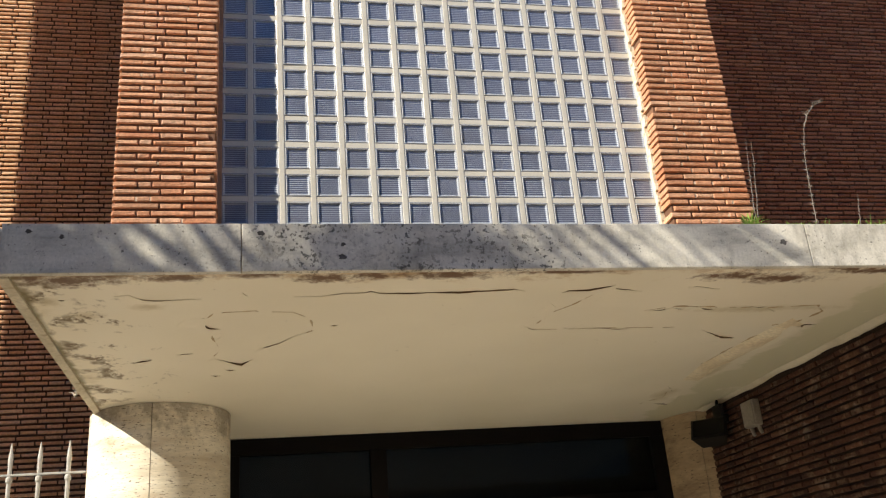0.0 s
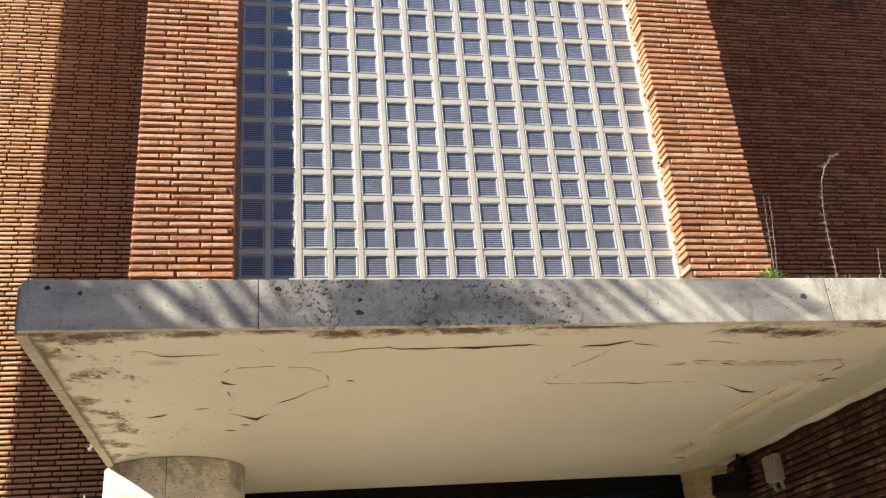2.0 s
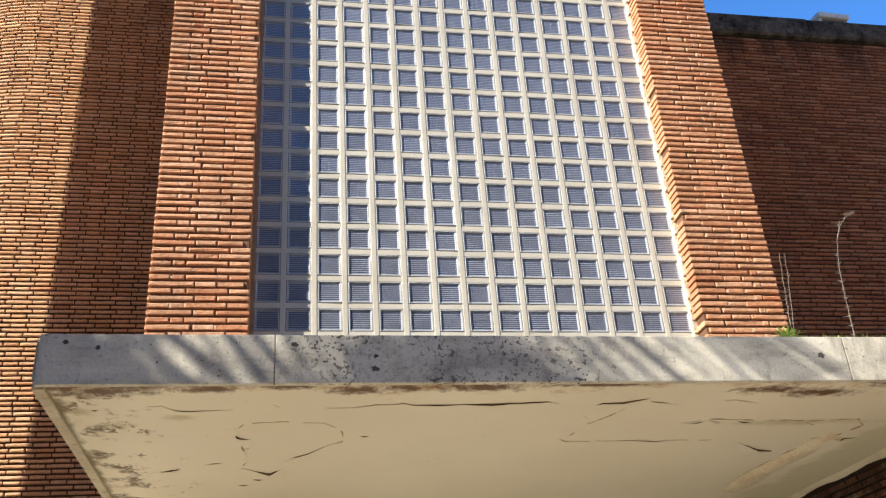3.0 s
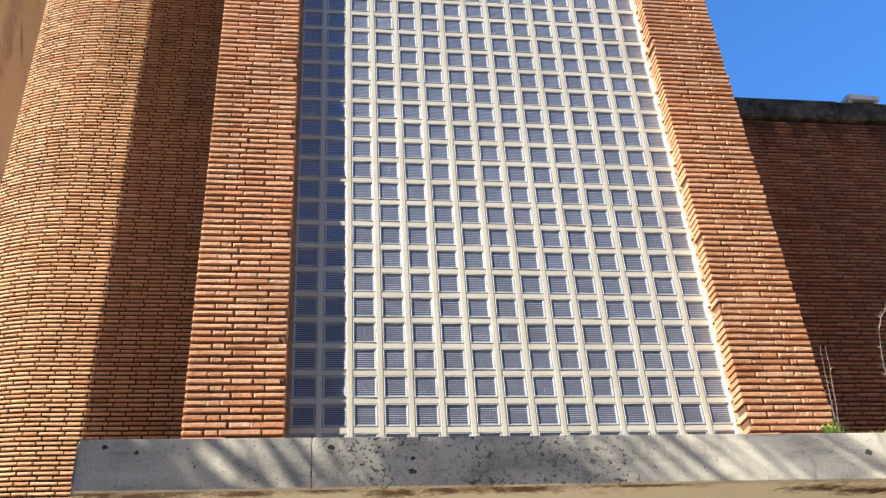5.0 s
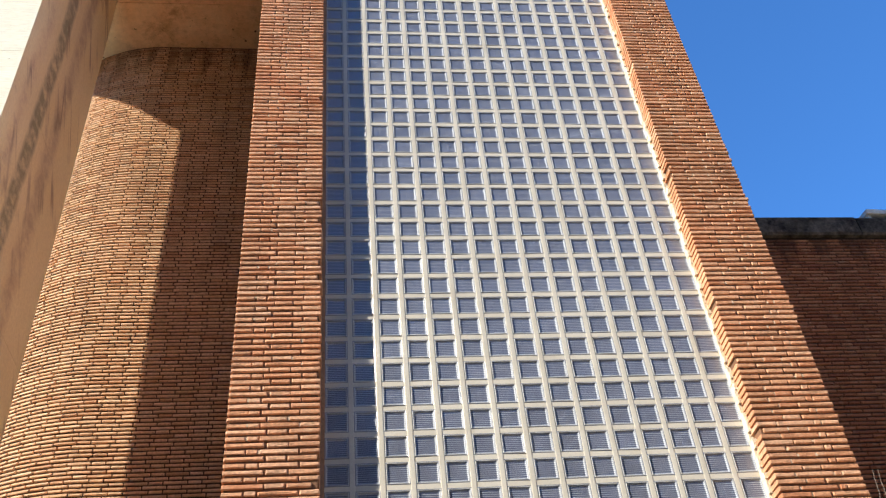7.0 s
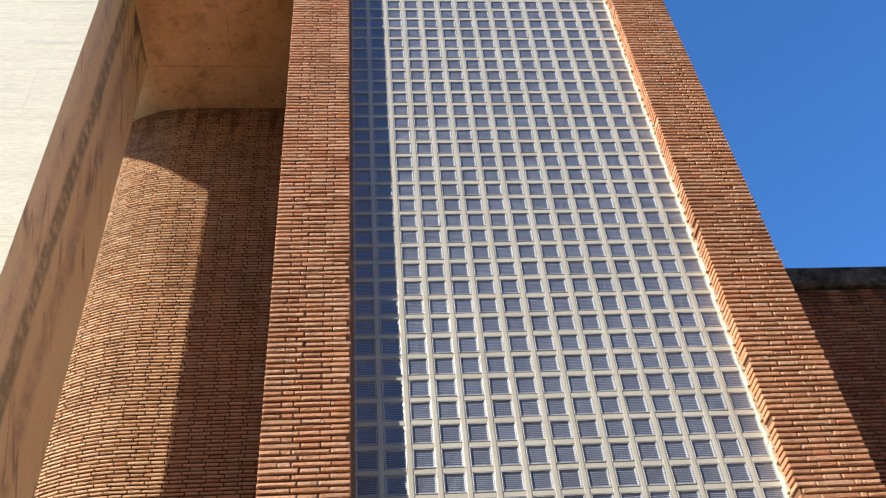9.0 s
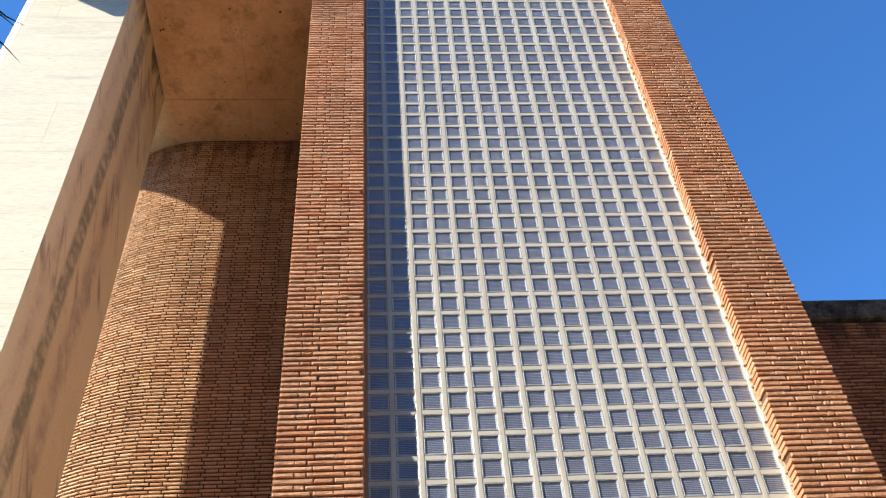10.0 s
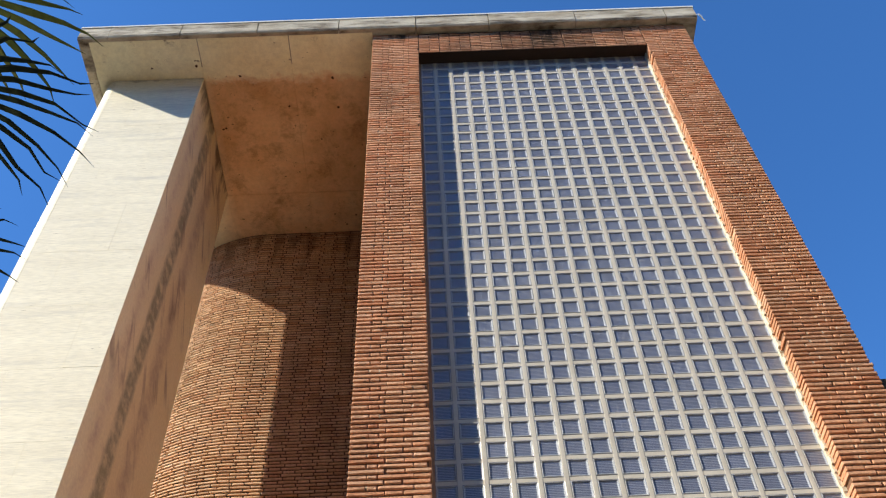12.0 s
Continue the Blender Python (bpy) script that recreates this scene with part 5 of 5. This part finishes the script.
placed(part("cowl", bm, M_WHITE), vent)
placed(part("louvre", one_box(5.99, 6.23, 2.05, 2.25, 8.0, 8.10, 0.004), M_BLACK, None, "dark louvre opening"), vent)

# ---- fan palm beside the column ----
palm = empty("palm_tree", (-2.88, -3.15, 0))
tagged(palm, "fan palm with dark green drooping fronds", "palm tree")
PX, PY, PZ = -2.88, -3.15, 5.55
bm = bmesh.new()
rings = 70
way, girth = [], []
for i in range(rings):
    u = i / (rings - 1)
    way.append((PX - 0.25 * (1 - u) ** 1.5, PY - 0.1 * (1 - u) ** 1.5, u * (PZ + 0.05)))
    girth.append((0.19 + 0.11 * (1 - u) ** 4) * (1.04 if i % 2 else 0.97) * (1.0 if u < 0.97 else 0.6))
tube(bm, way, girth, 18)
placed(part("trunk", bm, M_TRUNK), palm)


def fan(rng, radius=0.8, fingers=34, droop=0.3, split=0.5, slim=1.0):
    """A fan frond: hub at the origin, opening along +x, each finger a folded tapering strip with a limp tip."""
    bm = bmesh.new()
    spread = radians(235)
    for k in range(fingers):
        a = -spread / 2 + spread * (k + 0.5) / fingers
        length = radius * (0.78 + 0.22 * math.cos(a * 0.75)) * rng.uniform(0.93, 1.05)
        half = spread / fingers / 2
        drop = droop * rng.uniform(0.6, 1.4)
        rows = []
        for t in (0.04, 0.3, 0.55, 0.75, 0.9, 1.0):
            r = length * t
            w = slim * (r * math.tan(half) if t <= split else length * split * math.tan(half) * max(0.02, (1 - t) / (1 - split)) ** 0.8)
            z = -drop * length * t ** 3 * (1.3 if t > 0.7 else 1.0)
            aa = a + (0.05 * rng.uniform(-1, 1) if t > 0.7 else 0)
            c, q = math.cos(aa), math.sin(aa)
            rows.append([bm.verts.new((r * c + w * q, r * q - w * c, z - 0.25 * w)), bm.verts.new((r * c, r * q, z + 0.35 * w)), bm.verts.new((r * c - w * q, r * q + w * c, z - 0.25 * w))])
        for r0, r1 in zip(rows, rows[1:]):
            bm.faces.new((r0[0], r1[0], r1[1], r0[1]))
            bm.faces.new((r0[1], r1[1], r1[2], r0[2]))
    return bm


prng = random.Random(11)
fan_meshes = [mesh_of("frond", fan(prng, 0.8, 34, d), M_PALM) for d in (0.15, 0.3, 0.45, 0.6)]


def frond(azimuth, rise, stalk, roll, mesh, hub_rise):
    """A stalk from the crown and the fan at its end."""
    d = Vector((math.cos(radians(azimuth)) * math.cos(radians(rise)), math.sin(radians(azimuth)) * math.cos(radians(rise)), math.sin(radians(rise))))
    base = Vector((PX, PY, PZ))
    end = base + d * stalk
    bend = base + d * stalk * 0.5 + Vector((0, 0, 0.06))
    bm = bmesh.new()
    tube(bm, [base, bend, end], [0.028, 0.018, 0.011], 6)
    ob = new("frond", mesh)
    ob.parent = placed(part("stalk", bm, M_STALK), palm)
    ob.matrix_basis = Matrix.Translation(end) @ Euler((radians(roll), radians(-hub_rise), radians(azimuth)), "XYZ").to_matrix().to_4x4()


def frond_at(hub, axis, normal, mesh):
    """A frond whose fan opens along axis and faces along normal, on a stalk from the crown."""
    x = Vector(axis).normalized()
    z = (Vector(normal) - x * x.dot(Vector(normal))).normalized()
    y = z.cross(x)
    base, end = Vector((PX, PY, PZ)), Vector(hub)
    bm = bmesh.new()
    tube(bm, [base, base.lerp(end, 0.5) + Vector((0, 0, 0.08)), end], [0.028, 0.018, 0.011], 6)
    ob = new("frond", mesh)
    ob.parent = placed(part("stalk", bm, M_STALK), palm)
    ob.matrix_basis = Matrix.Translation(end) @ Matrix((x, y, z)).transposed().to_4x4()


for k in range(24):
    az = (k * 137.5 + 20) % 360
    rise = 62 - 4.1 * k + prng.uniform(-6, 6)
    if -62 < ((az + 180) % 360 - 180) < 62 and rise < 45:
        continue
    hub = Vector((PX + math.cos(radians(az)) * math.cos(radians(rise)), PY + math.sin(radians(az)) * math.cos(radians(rise)), PZ + math.sin(radians(rise))))
    lands = hub + SUN * ((-1.5 - hub.y) / SUN.y)
    if -0.75 < lands.x < 1.0 and 1.9 < lands.z < 3.6 or hub.x > -3.05 and hub.y > -3.75:
        continue
    frond(az, rise, prng.uniform(0.85, 1.2), prng.uniform(-25, 25), fan_meshes[k % 4], rise - 25)
near_fans = [mesh_of("frond", fan(prng, *p), M_PALM) for p in ((0.98, 25, 0.20, 0.42, 0.95), (0.67, 17, 0.10, 0.48, 0.82), (1.75, 42, 0.02, 0.50, 0.84), (1.15, 40, 0.05, 0.8, 1.0))]
frond_at((-2.67, -2.80, 6.08), (1.0, -0.10, 0.0), (0.05, -0.30, 0.95), near_fans[0])
frond_at((-2.82, -2.11, 5.66), (1.0, -0.30, 0.0), (0.08, -0.25, 0.95), near_fans[1])
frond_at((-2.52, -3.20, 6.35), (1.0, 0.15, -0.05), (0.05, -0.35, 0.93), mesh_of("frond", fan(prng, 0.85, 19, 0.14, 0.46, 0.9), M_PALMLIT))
# out-of-view fronds on the crown's sunward side, added to shade the fascia
frond_at((-3.69, -3.40, 5.21), (-0.67, 0.0, 0.74), (0.0, -1.0, 0.0), near_fans[2])
for hub, axis in (((-4.70, -3.10, 4.80), (0.25, 0.0, 0.97)), ((-4.80, -3.20, 4.85), (-0.05, 0.0, 1.0)), ((-4.60, -2.95, 4.60), (0.1, 0.0, 1.0))):
    frond_at(hub, axis, (0.0, -1.0, 0.0), near_fans[3])

# ---- scrap of cloth caught on the roof coping ----
bm = bmesh.new()
rows = []
for i in range(7):
    u = i / 6
    rows.append([bm.verts.new((3.405 + 0.05 * u + d, -0.262 - 0.01 * math.sin(5 * u), 12.06 - 0.17 * u ** 1.2 + 0.4 * d)) for d in (-0.018 * (1 - 0.5 * u), 0.018 * (1 - 0.5 * u))])
for r0, r1 in zip(rows, rows[1:]):
    bm.faces.new((r0[0], r1[0], r1[1], r0[1]))
bmesh.ops.solidify(bm, geom=list(bm.faces), thickness=0.003)
tagged(part("scrap", bm, M_WHITE), "small white scrap of cloth caught on the roof coping", "cloth scrap")

# ---- weeds along the canopy edge ----


def weed_tuft(x, y, size, blades, seed):
    rng = random.Random(seed)
    t = empty("weed", (x, y, TOP - 0.006))
    tagged(t, "small bright green weed rooted on the canopy edge", "weed", group="weeds on the canopy")
    for k in range(blades):
        a, ln = rng.uniform(0, 6.28), size * rng.uniform(0.5, 1.0)
        lean = rng.uniform(0.15, 0.95)
        bm = bmesh.new()
        rows = []
        for s in (0, 0.3, 0.6, 0.85, 1.0):
            r, h = ln * s * math.sin(lean * (0.6 + 0.6 * s)), ln * s * math.cos(lean * (0.5 + 0.7 * s))
            w = 0.055 * ln * (0.3 + 1.6 * s) * (1 - s) + 0.0008
            c, q = math.cos(a), math.sin(a)
            rows.append([bm.verts.new((x + r * c - w * q, y + r * q + w * c, TOP - 0.006 + h)), bm.verts.new((x + r * c, y + r * q, TOP - 0.006 + h - 0.3 * w)), bm.verts.new((x + r * c + w * q, y + r * q - w * c, TOP - 0.006 + h))])
        for r0, r1 in zip(rows, rows[1:]):
            bm.faces.new((r0[0], r1[0], r1[1], r0[1]))
            bm.faces.new((r0[1], r1[1], r1[2], r0[2]))
        placed(part("leaf", bm, M_WEED), t)


weed_tuft(2.395, -1.44, 0.10, 44, 3)
weed_tuft(2.365, -1.45, 0.08, 22, 4)
weed_tuft(2.43, -1.44, 0.075, 18, 5)
for k, (x, sz) in enumerate(((2.58, 0.05), (2.64, 0.06), (2.70, 0.045), (2.78, 0.06), (2.86, 0.04), (2.93, 0.06), (3.0, 0.075), (3.05, 0.06), (3.12, 0.06), (3.2, 0.07), (2.06, 0.03))):
    weed_tuft(x, -1.44, sz * 1.1, 12, 20 + k)


for k in range(7):
    gx = 2.52 + 0.13 * k
    weed_tuft(gx, -1.40, 0.045 + 0.02 * (k % 3), 5, 60 + k)


def dry_stalk(pts, seed, fluff0, fluff1, twigs, reach, mat=M_STALK):
    rng = random.Random(seed)
    t = empty("dry_weed", pts[0])
    tagged(t, "tall dry weed stalk with withered seed tufts", "weed", group="dry weeds on the canopy")
    fine = []
    for i in range(24):
        u = i / 23 * (len(pts) - 1)
        k = min(int(u), len(pts) - 2)
        fine.append(Vector(pts[k]).lerp(Vector(pts[k + 1]), u - k) + Vector((rng.uniform(-0.002, 0.002), 0, 0)))
    bm = bmesh.new()
    tube(bm, fine, [0.0021 - 0.0013 * i / 23 for i in range(24)], 5)
    placed(part("stem", bm, mat), t)
    bm = bmesh.new()
    for k in range(twigs):
        i = int((fluff0 + (fluff1 - fluff0) * rng.random()) * 23)
        p = fine[i]
        q = p + Vector((rng.uniform(-1, 1), rng.uniform(-0.6, 0.6), rng.uniform(0.1, 1.0))) * reach * rng.uniform(0.4, 1.0)
        tube(bm, [p, p.lerp(q, 0.6) + Vector((0, 0, 0.003)), q], [0.0008, 0.0006, 0.0004], 3)
    tagged(placed(part("twigs", bm, mat), t), kind="stuff")


dry_stalk([(-0.752, 0.40, 2.640), (-0.770, 0.40, 2.630), (-0.782, 0.40, 2.598)], 9, 0.2, 1.0, 40, 0.040, M_STRAW)
Y0, ZB = -1.42, TOP - 0.006
dry_stalk([(2.735, Y0, ZB), (2.747, Y0, 2.95), (2.755, Y0, 3.10), (2.775, Y0, 3.25), (2.80, Y0, 3.35), (2.838, Y0, 3.43), (2.89, Y0, 3.485), (2.94, Y0, 3.505)], 1, 0.0, 0.45, 190, 0.026)
dry_stalk([(2.80, Y0 + 0.004, 3.35), (2.838, Y0 + 0.004, 3.43), (2.89, Y0 + 0.004, 3.485), (2.94, Y0 + 0.004, 3.505)], 2, 0.3, 1.0, 60, 0.028)
dry_stalk([(2.43, Y0, ZB), (2.447, Y0, 3.0), (2.46, Y0, 3.14), (2.475, Y0, 3.27)], 3, 0.1, 0.7, 30, 0.015)
dry_stalk([(2.44, Y0, ZB), (2.47, Y0, 3.02), (2.49, Y0, 3.15), (2.50, Y0, 3.27)], 4, 0.1, 0.7, 30, 0.015)
dry_stalk([(2.96, Y0, ZB), (2.975, Y0, 2.9), (2.995, Y0, 3.0)], 5, 0.1, 0.9, 16, 0.012)
